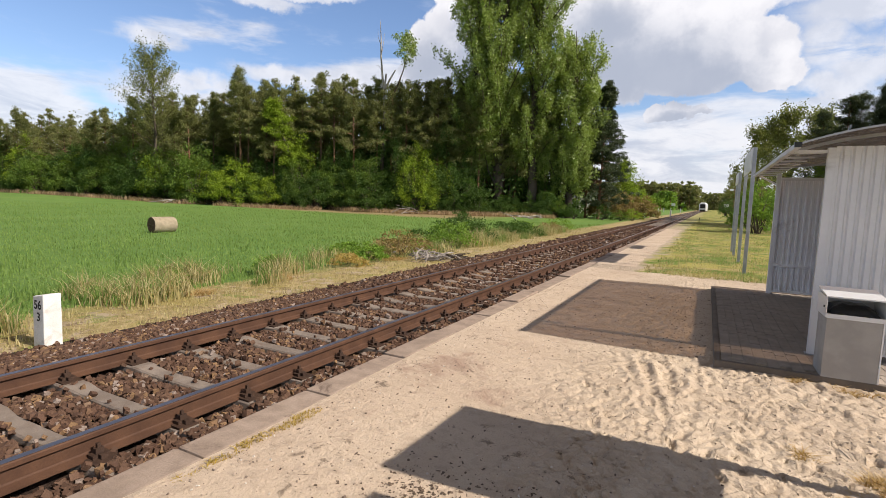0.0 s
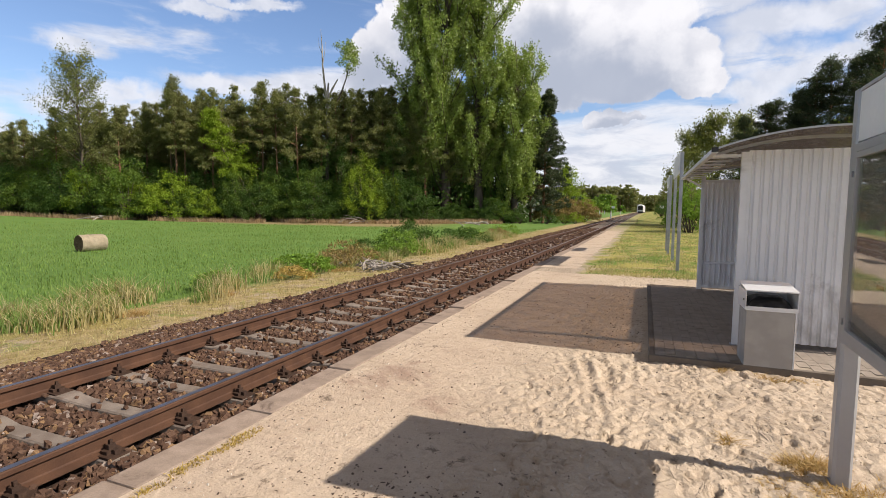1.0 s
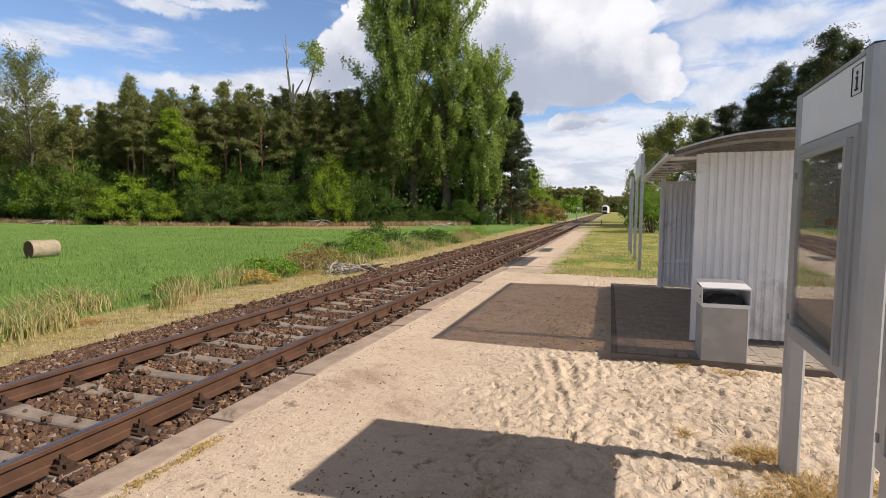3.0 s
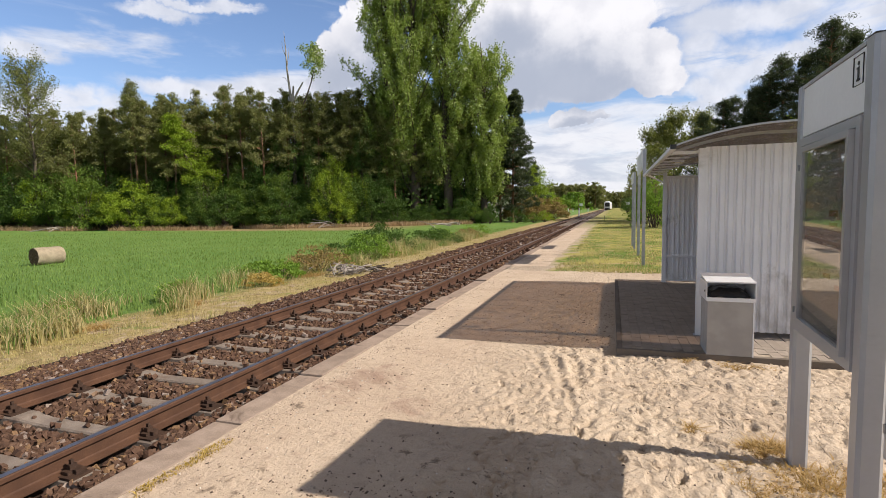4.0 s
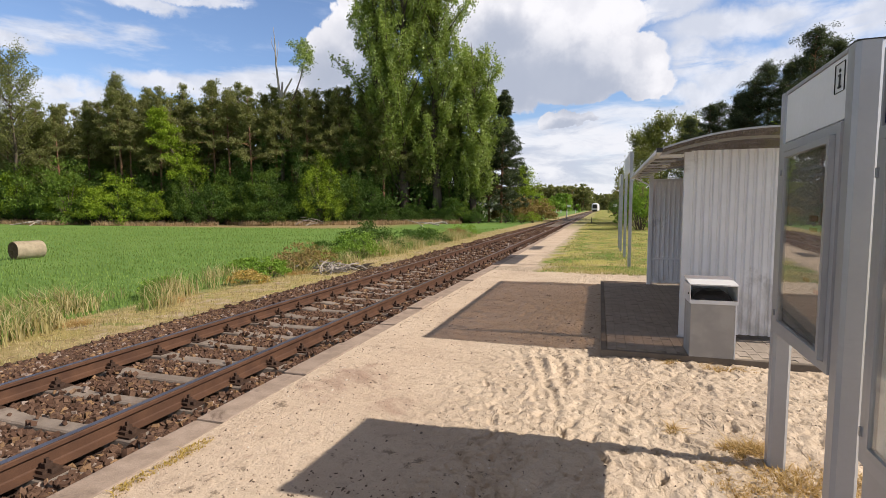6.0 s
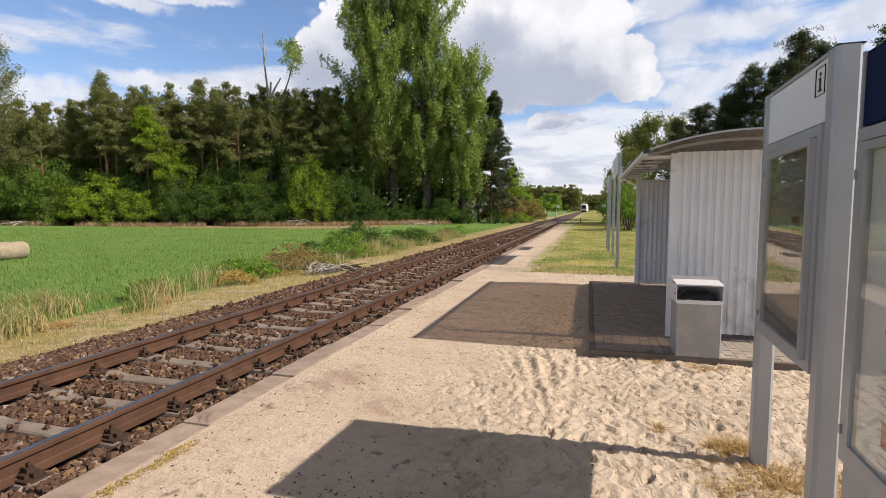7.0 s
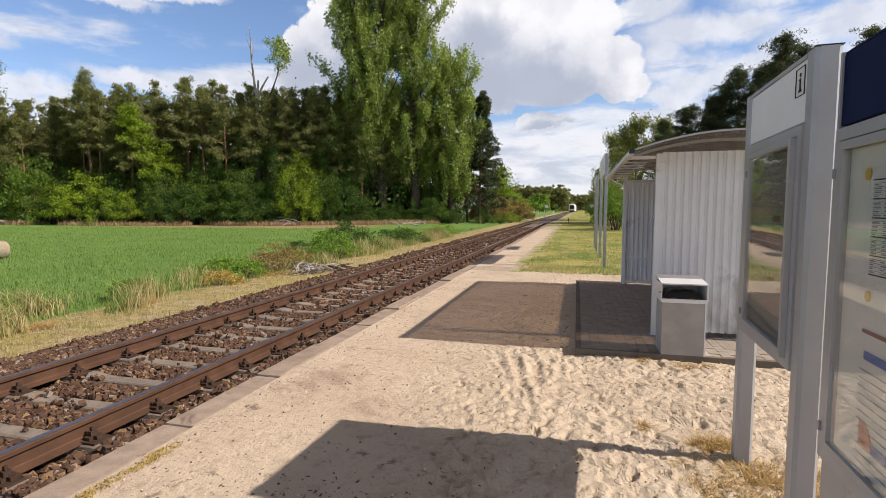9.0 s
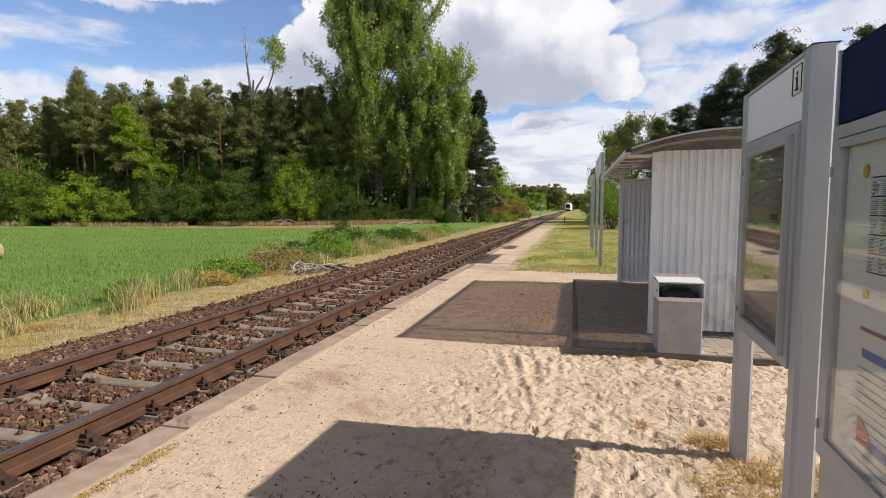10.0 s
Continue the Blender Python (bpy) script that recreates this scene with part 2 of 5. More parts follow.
def ballast_rock():
    m, g = material("ballast_rock")
    isl = g.n("ShaderNodeNewGeometry").outputs["Random Per Island"]
    rnd = g.n("ShaderNodeObjectInfo").outputs["Random"]
    pick = g.n("ShaderNodeTexWhiteNoise")
    pick.noise_dimensions = "1D"
    g.put(pick.inputs["W"], g.math("ADD", isl, rnd))
    v = pick.outputs[0]
    p = where(g)
    col = g.mix(v, (0.066, 0.036, 0.024), (0.185, 0.115, 0.078))
    col = g.mix(g.ramp(v, 0.80, 0.83), col, (0.27, 0.17, 0.09))
    col = g.mix(g.ramp(v, 0.93, 0.95), col, (0.36, 0.30, 0.26))
    col = g.mix(g.ramp(g.noise(p, 3.0, 5.0), 0.4, 0.65, 0.0, 0.5), col, (0.11, 0.06, 0.04))
    grain = g.noise(p, 110.0, 4.0, 0.65)
    col = g.mix(g.ramp(grain, 0.3, 0.7, 0.0, 0.4), col, (0.05, 0.032, 0.024))
    return finish(m, g, col, 0.92, 0.0, grain, 0.004, 0.2)


M["stone"] = ballast_rock()
def gravel_mix():
    m, g = material("gravel_mix")
    v = g.n("ShaderNodeNewGeometry").outputs["Random Per Island"]
    col = g.mix(g.ramp(v, 0.0, 0.75), (0.14, 0.105, 0.08), (0.42, 0.34, 0.27))
    col = g.mix(g.ramp(v, 0.8, 0.86), col, (0.62, 0.57, 0.50))
    return finish(m, g, col, 0.9)


M["gravel"] = gravel_mix()
M["bed"] = mottled("ballast_dust", (0.05, 0.034, 0.026), (0.08, 0.055, 0.042), 9.0, 60.0, 0.95, 0, 0.02, 0.1)
M["bark"] = mottled("bark", (0.075, 0.06, 0.047), (0.12, 0.1, 0.08), 2.0, 14.0, 0.95, 0, 0.03, 0.1)
M["pine_bark"] = mottled("pine_bark", (0.27, 0.14, 0.08), (0.15, 0.10, 0.07), 0.5, 14.0, 0.95, 0, 0.03, 0.1)
M["dead_wood"] = mottled("bleached_dead_wood", (0.42, 0.39, 0.35), (0.30, 0.27, 0.24), 2.0, 20.0, 0.9, 0, 0.01, 0.1)
M["hay"] = mottled("hay", (0.40, 0.34, 0.24), (0.31, 0.26, 0.18), 5.0, 40.0, 0.95, 0, 0.03, 0.1)
M["hay_end"] = mottled("dark_hay", (0.12, 0.085, 0.055), (0.17, 0.12, 0.075), 5.0, 40.0, 0.95, 0, 0.04, 0.1)
M["poplar"] = leafy("poplar_leaf", (0.17, 0.245, 0.045), (0.33, 0.42, 0.10), shine=0.6)
M["needle"] = leafy("pine_needles", (0.135, 0.155, 0.058), (0.27, 0.265, 0.105))
# blue-green needles, with the dimness of backlit crowns put into the colour
M["dark_needle"] = leafy("dark_pine_needles", (0.042, 0.060, 0.034), (0.090, 0.110, 0.058))
M["shrub"] = leafy("shrub_leaf", (0.13, 0.25, 0.03), (0.25, 0.40, 0.06))
M["fresh_shrub"] = leafy("fresh_leaf", (0.17, 0.27, 0.018), (0.31, 0.42, 0.035))
M["mid_shrub"] = leafy("mid_green_leaf", (0.080, 0.145, 0.020), (0.155, 0.24, 0.038))
# dark green leaf, deepened to carry the shade along the wood's edge
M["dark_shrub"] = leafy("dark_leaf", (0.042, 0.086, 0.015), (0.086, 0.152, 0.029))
M["birch_leaf"] = leafy("birch_leaf", (0.13, 0.145, 0.045), (0.24, 0.25, 0.085))
M["bare_twig"] = leafy("brown_twigs", (0.25, 0.16, 0.07), (0.34, 0.24, 0.10))
M["blade"] = leafy("green_blade", (0.15, 0.255, 0.06), (0.24, 0.35, 0.095))
M["straw"] = leafy("dry_grass", (0.50, 0.42, 0.21), (0.36, 0.34, 0.12), (0.58, 0.51, 0.28))
M["rim_straw"] = leafy("reddish_straw", (0.42, 0.29, 0.17), (0.34, 0.25, 0.14), (0.50, 0.38, 0.24))
M["gold"] = leafy("golden_straw", (0.56, 0.38, 0.15), (0.36, 0.235, 0.085), (0.62, 0.47, 0.23))
M["moss"] = leafy("yellow_moss", (0.52, 0.38, 0.09), (0.38, 0.30, 0.08), (0.56, 0.42, 0.16))
M["train_white"] = mottled("train_white", (0.7, 0.7, 0.72), (0.64, 0.64, 0.66), 2.0, 20.0, 0.35, grit=0.07)


def glass(name, tint=(1, 1, 1), see=0.9):
    m, g = material(name)
    clear = g.n("ShaderNodeBsdfTransparent", (tint,))
    shine = g.n("ShaderNodeBsdfGlossy", {"Color": (1, 1, 1), "Roughness": 0.015})
    facing = g.n("ShaderNodeLayerWeight", {"Blend": 0.5}).outputs["Facing"]
    gloss = g.math("ADD", g.math("MULTIPLY", g.math("POWER", facing, 3.5), 0.62), 0.03)
    g.n("ShaderNodeOutputMaterial", (g.n("ShaderNodeMixShader", (gloss, clear, shine)),))
    return m


M["glass"] = glass("display_glass", (0.96, 0.96, 0.95))


def smoky():
    m, g = material("smoked_plastic_roof")
    p = where(g)
    dirt = g.ramp(g.noise(p, 5.0, 6.0, 0.6), 0.3, 0.75, 0.35, 0.6)
    clear = g.n("ShaderNodeBsdfTransparent", ((0.74, 0.645, 0.56),))
    skin = g.n("ShaderNodeBsdfPrincipled", {"Base Color": g.mix(dirt, (0.15, 0.145, 0.145), (0.21, 0.205, 0.205)), "Roughness": 0.4})
    glow = g.n("ShaderNodeBsdfTranslucent", {"Color": (0.17, 0.16, 0.155)})
    body = g.n("ShaderNodeMixShader", (0.5, skin, glow))
    g.n("ShaderNodeOutputMaterial", (g.n("ShaderNodeMixShader", (g.math("ADD", dirt, -0.10), clear, body)),))
    return m


M["roof"] = smoky()


def ground_material():
    """Field, bank, path and verge by the lie of the land."""
    m, g = material("ground_cover")
    p = where(g)
    sep = g.n("ShaderNodeSeparateXYZ", (p,))
    x, y = sep.outputs[0], sep.outputs[1]
    wob = g.math("MULTIPLY", g.math("SUBTRACT", g.noise(p, 0.9, 5.0, 0.6), 0.5), 2.2)
    wx = g.math("ADD", x, wob)
    wy = g.math("ADD", y, wob)
    n1, n2, n3 = g.noise(p, 0.25, 5.0, 0.6), g.noise(p, 4.0, 6.0, 0.65), g.noise(p, 45.0, 4.0, 0.7)
    meadow = g.mix(g.ramp(n1, 0.3, 0.7), (0.125, 0.22, 0.05), (0.165, 0.26, 0.065))
    meadow = g.mix(g.ramp(n2, 0.35, 0.75, 0.0, 0.6), meadow, (0.075, 0.17, 0.028))
    dry = g.mix(g.ramp(n2, 0.35, 0.65), (0.50, 0.40, 0.21), (0.35, 0.285, 0.12))
    dry = g.mix(g.ramp(g.noise(p, 1.1, 4.0, 0.6, 0.5), 0.5, 0.6, 0.0, 0.6), dry, (0.38, 0.33, 0.10))
    dry = g.mix(g.ramp(n3, 0.4, 0.75, 0.0, 0.6), dry, (0.16, 0.12, 0.06))
    sand = g.mix(g.ramp(n2, 0.3, 0.7), (0.47, 0.39, 0.30), (0.40, 0.325, 0.245))
    lawn = g.mix(g.ramp(g.noise(p, 0.8, 5.0, 0.7, 0.5), 0.42, 0.58), (0.13, 0.20, 0.035), (0.38, 0.34, 0.10))
    lawn = g.mix(g.ramp(g.noise(p, 1.2, 5.0, 0.65), 0.5, 0.68), lawn, (0.42, 0.33, 0.17))
    soil = g.mix(n3, (0.10, 0.068, 0.05), (0.15, 0.115, 0.09))
    bare = g.ramp(g.noise(p, 1.7, 6.0, 0.65, 0.4), 0.52, 0.62)
    dry = g.mix(bare, dry, g.mix(n3, (0.52, 0.43, 0.31), (0.36, 0.28, 0.19)))
    dry = g.mix(g.ramp(g.noise(p, 2.3, 5.0, 0.6, 0.2), 0.57, 0.66, 0.0, 0.8), dry, (0.22, 0.26, 0.07))
    dry = g.mix(g.ramp(g.noise(p, 3.4, 6.0, 0.7, 0.3), 0.54, 0.63, 0.0, 0.75), dry, (0.20, 0.14, 0.075))   # brown litter
    col = g.mix(g.ramp(wx, -4.3, -5.6), dry, meadow)
    rim = g.math("MULTIPLY", g.ramp(wy, 47.0, 50.0), g.ramp(x, -16.0, -22.0))
    col = g.mix(g.math("MULTIPLY", rim, 0.8), col, (0.30, 0.21, 0.12))
    col = g.mix(g.ramp(wx, -2.9, -2.3), col, soil)
    col = g.mix(g.ramp(x, 1.0, 1.1), col, sand)
    verge = g.math("MULTIPLY", g.ramp(wx, 2.4, 2.9), g.ramp(wy, 12.6, 13.8))
    far = g.math("MULTIPLY", g.ramp(x, 1.2, 1.6), g.ramp(wy, 34.0, 60.0, 0.0, 0.75))
    right = g.math("MULTIPLY", g.ramp(wx, 7.2, 8.6), 1.0)
    col = g.mix(g.math("MAXIMUM", g.math("MAXIMUM", verge, far), right), col, lawn)
    relief = g.math("ADD", g.math("MULTIPLY", n2, 0.5), n3)
    return finish(m, g, col, 0.95, 0.0, relief, 0.03, 0.15)


def sand_material():
    m, g = material("platform_sand")
    p = where(g)
    sep = g.n("ShaderNodeSeparateXYZ", (p,))
    loose = g.ramp(g.math("ADD", sep.outputs[0], g.math("MULTIPLY", g.noise(p, 1.3, 4.0), 1.2)), 3.0, 4.0)
    n1, n2, n3 = g.noise(p, 1.1, 6.0, 0.62), g.noise(p, 9.0, 6.0, 0.65), g.noise(p, 140.0, 3.0, 0.7)
    firm = g.mix(g.ramp(n1, 0.35, 0.65), (0.575, 0.472, 0.362), (0.505, 0.405, 0.308))
    firm = g.mix(g.ramp(g.noise(p, 0.7, 6.0, 0.7, 0.6), 0.55, 0.7), firm, (0.36, 0.26, 0.20))
    soft = g.mix(g.ramp(n1, 0.3, 0.7), (0.575, 0.48, 0.368), (0.51, 0.418, 0.318))
    col = g.mix(loose, firm, soft)
    col = g.mix(g.ramp(n2, 0.48, 0.75, 0.0, 0.42), col, (0.27, 0.205, 0.15))
    col = g.mix(g.ramp(g.noise(p, 30.0, 5.0, 0.7), 0.58, 0.75, 0.0, 0.5), col, (0.19, 0.145, 0.11))
    peb = g.n("ShaderNodeTexVoronoi", {"Vector": p, "Scale": 38.0, "Randomness": 1.0})
    dots = g.math("MULTIPLY", g.ramp(peb.outputs["Distance"], 0.2, 0.12), g.ramp(g.n("ShaderNodeSeparateColor", (peb.outputs["Color"],)).outputs[0], 0.78, 0.8))
    tone = g.mix(g.n("ShaderNodeSeparateColor", (peb.outputs["Color"],)).outputs[1], (0.13, 0.10, 0.08), (0.62, 0.56, 0.48))
    col = g.mix(g.math("MULTIPLY", dots, 0.8), col, tone)
    col = g.mix(g.ramp(n3, 0.35, 0.75, 0.0, 0.3), col, (0.25, 0.19, 0.14))
    marks = g.math("MULTIPLY", g.ramp(g.noise(p, 7.0, 8.0, 0.72, 0.8), 0.56, 0.66), g.ramp(g.noise(p, 1.6, 3.0), 0.46, 0.60))
    col = g.mix(g.math("MULTIPLY", marks, 0.72), col, (0.105, 0.078, 0.055))   # dark humus trodden into the sand
    clod = g.n("ShaderNodeTexVoronoi", {"Vector": g.vec("ADD", p, g.vec("MULTIPLY", g.n("ShaderNodeTexNoise", {"Vector": p, "Scale": 8.0, "Detail": 3.0}).outputs["Color"], (0.12, 0.12, 0.0))), "Scale": 13.0, "Randomness": 1.0}).outputs["Distance"]
    n2 = g.math("ADD", n2, g.math("MULTIPLY", g.math("MULTIPLY", clod, loose), 0.45))
    scuff = g.ramp(g.noise(g.n("ShaderNodeMapping", {0: p, 3: (1.0, 0.7, 1.0)}).outputs[0], 7.0, 3.0, 0.5, 1.0), 0.50, 0.55)
    crumb = g.ramp(g.noise(p, 34.0, 4.0, 0.6), 0.52, 0.62)
    n2 = g.math("ADD", n2, g.math("MULTIPLY", g.math("ADD", scuff, g.math("MULTIPLY", crumb, 0.25)), g.math("ADD", g.math("MULTIPLY", loose, 0.14), 0.05)))
    relief = g.math("ADD", g.math("ADD", g.math("MULTIPLY", n2, 1.0), g.math("MULTIPLY", g.noise(p, 45.0, 5.0, 0.65), 0.36)), g.math("MULTIPLY", dots, 0.3))
    return finish(m, g, col, 0.95, 0.0, relief, 0.026, 0.15)


M["ground"] = ground_material()
M["sand"] = sand_material()


# ---- building helpers ----
def mesh_from(bm, name):
    me = bpy.data.meshes.new(name)
    bm.to_mesh(me)
    bm.free()
    return me


def part(name, bm, mat, parent=None, label="", smooth=False):
    """One mesh object, from a bmesh or a mesh, under a thing or a part."""
    me = mesh_from(bm, name) if isinstance(bm, bmesh.types.BMesh) else bm
    if not me.materials:
        me.materials.append(M[mat])
    if smooth:
        me.polygons.foreach_set("use_smooth", [True] * len(me.polygons))
    ob = new(name, me)
    if parent:
        ob.parent = parent
    return tagged(ob, label) if label else ob


def raw(name, verts, faces, mat, parent=None, label="", smooth=False):
    me = bpy.data.meshes.new(name)
    me.from_pydata([tuple(v) for v in verts], [], [tuple(f) for f in faces])
    return part(name, me, mat, parent, label, smooth)


def thing(name, label, category, group="", m=Matrix(), kind=""):
    ob = new(name)
    ob.empty_display_size = 0.1
    ob.matrix_world = m
    return tagged(ob, label, category, group, kind)


def box(x0, x1, y0, y1, z0, z1, bevel=0.0, bm=None):
    bm = bm or bmesh.new()
    made = bmesh.ops.create_cube(bm, size=1.0)["verts"]
    for v in made:
        v.co = Vector((x0 + (v.co.x + 0.5) * (x1 - x0), y0 + (v.co.y + 0.5) * (y1 - y0), z0 + (v.co.z + 0.5) * (z1 - z0)))
    if bevel:
        edges = {e for v in made for e in v.link_edges}
        bmesh.ops.bevel(bm, geom=list(edges), offset=bevel, segments=2, affect="EDGES", profile=0.6)
    return bm


def sweep(profile, path_y, close=True):
    """Verts and faces of a profile of (x, z) carried along y."""
    k = len(profile)
    verts = [(x, y, z) for y in path_y for x, z in profile]
    faces = []
    for j in range(len(path_y) - 1):
        for i in range(k if close else k - 1):
            a, b = j * k + i, j * k + (i + 1) % k
            faces.append((a, b, b + k, a + k))
    if close:
        faces += [tuple(range(k)), tuple(range(len(verts) - 1, len(verts) - k - 1, -1))]
    return verts, faces


def tube(points, radii, sides=8):
    """A tapered limb along points."""
    verts, faces = [], []
    for i, (p, r) in enumerate(zip(points, radii)):
        p = Vector(p)
        ahead = (Vector(points[min(i + 1, len(points) - 1)]) - Vector(points[max(i - 1, 0)])).normalized()
        u = ahead.orthogonal().normalized()
        w = ahead.cross(u)
        for k in range(sides):
            a = 2 * math.pi * k / sides
            verts.append(p + u * (r * math.cos(a)) + w * (r * math.sin(a)))
    for i in range(len(points) - 1):
        for k in range(sides):
            a, b = i * sides + k, i * sides + (k + 1) % sides
            faces.append((a, b, b + sides, a + sides))
    faces.append(tuple(range(len(verts) - sides, len(verts))))
    return verts, faces


def joined(pieces):
    verts, faces = [], []
    for v, f in pieces:
        n = len(verts)
        verts += list(v)
        faces += [tuple(i + n for i in q) for q in f]
    return verts, faces


def smooth01(v, lo, hi):
    v = min(max((v - lo) / (hi - lo), 0.0), 1.0)
    return v * v * (3 - 2 * v)


def land(x, y):
    """Height of the natural ground."""
    z = -0.30 - 0.22 * smooth01(-x, 3.0, 8.0) + 0.75 * smooth01(-x, 38.0, 90.0) + 0.3 * smooth01(y, 45, 75) * smooth01(-x, 6, 20)
    if x > -2.4:
        z = -0.30 - 0.06 * smooth01(x, -2.4, -1.9)
    if x > 1.3:
        z = -0.05 + 0.05 * smooth01(y, 11.5, 13.5)
    z += 0.05 * noise.noise(Vector((x * 0.25, y * 0.25, 0))) * smooth01(abs(x), 4, 10)
    return z


# ---- ground, track and platform ----
def steps(*stops):
    """Grid lines: (from, to, step) stretches in a row."""
    out = []
    for a, b, d in stops:
        n = max(1, round((b - a) / d))
        out += [a + (b - a) * i / n for i in range(n)]
    return out + [stops[-1][1]]


def sheet(name, xs, ys, height, mat, smooth=True):
    verts = [(x, y, height(x, y)) for y in ys for x in xs]
    k = len(xs)
    faces = [(j * k + i, j * k + i + 1, (j + 1) * k + i + 1, (j + 1) * k + i) for j in range(len(ys) - 1) for i in range(k - 1)]
    return raw(name, verts, faces, mat, smooth=smooth)


ground = sheet("ground", steps((-1200, -120, 120), (-120, -30, 6), (-30, -2.6, 0.7), (-2.6, -1.7, 0.15), (-1.7, 1.1, 0.5), (1.1, 1.5, 0.1), (1.5, 12, 0.7), (12, 120, 12), (120, 1200, 120)),
               steps((-300, -12, 36), (-12, 40, 0.8), (40, 100, 4), (100, 300, 20), (300, 2400, 150)), land, "ground")
tagged(ground, "green meadow, dry bank and sandy ground beside the railway line", "ground", kind="structure")

RAIL_TOP = 0.10
PITCH = 0.565


def bend(y):
    """Sideways offset of the line, which curves away far off."""
    return 1.1e-4 * max(0.0, y - 120.0) ** 2


def bent(verts_faces):
    return [(x + bend(y), y, z) for x, y, z in verts_faces[0]], verts_faces[1]


def rail_profile(x):
    pts = [(-0.062, -0.155), (0.062, -0.155), (0.062, -0.146), (0.014, -0.128), (0.008, -0.118), (0.008, -0.05), (0.014, -0.042), (0.034, -0.034), (0.034, -0.008), (0.028, -0.0005),
           (-0.028, -0.0005), (-0.034, -0.008), (-0.034, -0.034), (-0.014, -0.042), (-0.008, -0.05), (-0.008, -0.118), (-0.014, -0.128), (-0.062, -0.146)]
    return [(x + a, RAIL_TOP + b) for a, b in pts]


track = thing("railway_track", "single railway track with rusty rails on concrete sleepers in dark ballast", "railway track", kind="structure")
for x in (-0.7525, 0.7525):
    rail = raw("rail", *bent(sweep(rail_profile(x), steps((-12, 60, 4), (60, 340, 14)))), "rust", track, "rusty steel rail with a polished running face")
    top = [(x - 0.024, RAIL_TOP + 0.0005), (x + 0.024, RAIL_TOP + 0.0005), (x + 0.024, RAIL_TOP + 0.001), (x - 0.024, RAIL_TOP + 0.001)]
    raw("running_face", *bent(sweep(top, steps((-12, 60, 4), (60, 340, 14)))), "rail_top", rail, "polished steel running face")


def sleeper_mesh():
    """Concrete sleeper with a lower middle and sloped flanks."""
    verts, faces = [], []
    xs = [-1.25, -1.05, -0.5, -0.3, 0.3, 0.5, 1.05, 1.25]
    tops = [-0.075, -0.055, -0.052, -0.075, -0.075, -0.052, -0.055, -0.075]
    for x, z in zip(xs, tops):
        w = 0.092 if abs(x) > 0.35 else 0.078
        verts += [(x, -w - 0.03, -0.2), (x, -w, z - 0.012), (x, -w + 0.014, z), (x, w - 0.014, z), (x, w, z - 0.012), (x, w + 0.03, -0.2)]
    for j in range(len(xs) - 1):
        for i in range(5):
            a = j * 6 + i
            faces.append((a, a + 6, a + 7, a + 1))
    faces += [(0, 1, 2, 3, 4, 5), tuple(range(len(verts) - 1, len(verts) - 7, -1))]
    me = bpy.data.meshes.new("sleeper")
    me.from_pydata(verts, [], faces)
    me.materials.append(M["sleeper"])
    return me


def clip_mesh():
    """Ribbed plate, clamp and bolt that hold the rail's foot."""
    bm = box(0.03, 0.17, -0.075, 0.075, -0.062, -0.042)
    box(0.04, 0.10, -0.05, 0.05, -0.046, -0.020, 0, bm)
    box(0.05, 0.085, -0.024, 0.024, -0.024, 0.012, 0, bm)
    box(0.058, 0.078, -0.010, 0.010, 0.0, 0.04, 0, bm)
    box(0.105, 0.135, -0.02, 0.02, -0.048, -0.014, 0, bm)
    me = mesh_from(bm, "rail_clip")
    me.materials.append(M["clip"])
    return me


SLEEPER, CLIP = sleeper_mesh(), clip_mesh()
for k in range(-6, 96):
    y = 2.70 + k * PITCH
    sl = new("sleeper", SLEEPER)
    sl.parent, sl.location = track, (0.0, y, random.uniform(-0.004, 0.004))
    sl.rotation_euler.z = random.uniform(-0.012, 0.012)
    for x, turn in ((-0.7525, 0), (-0.7525, 180), (0.7525, 0), (0.7525, 180)):
        c = new("rail_clip", CLIP)
        c.parent = sl
        c.matrix_local = pose(x, random.uniform(-0.008, 0.008), 0.0, 0, 0, turn)
far_pieces = []
for k in range(96, 420):
    y = 2.70 + k * PITCH
    far_pieces.append(([(x, y + b, z) for x in (-1.25, 1.25) for b, z in ((-0.13, -0.2), (-0.1, -0.065), (0.1, -0.065), (0.13, -0.2))], [(0, 4, 5, 1), (1, 5, 6, 2), (2, 6, 7, 3)]))
    for x in (-0.86, -0.65, 0.65, 0.86):
        far_pieces.append(([(x - .03, y - .06, -.06), (x + .03, y - .06, -.06), (x + .03, y + .06, -.06), (x - .03, y + .06, -.06), (x, y, .03)], [(0, 1, 4), (1, 2, 4), (2, 3, 4), (3, 0, 4)]))
raw("distant_sleepers", *bent(joined(far_pieces)), "sleeper", track)

# ballast: a bed, 300 stones of its own near the platform, and the rest joined
bed = sheet("ballast", steps((-2.75, 1.16, 0.12)), steps((-12, 40, 0.5), (40, 340, 15)),
            lambda x, y: -0.105 - 0.16 * smooth01(-x, 1.35, 2.6) + 0.02 * noise.noise(Vector((x * 4, y * 4, 3))) - 0.025, "bed")
for v in bed.data.vertices:
    v.co.x += bend(v.co.y)
tagged(bed, "bed of dark brown crushed stone under the track", "ballast", kind="structure")


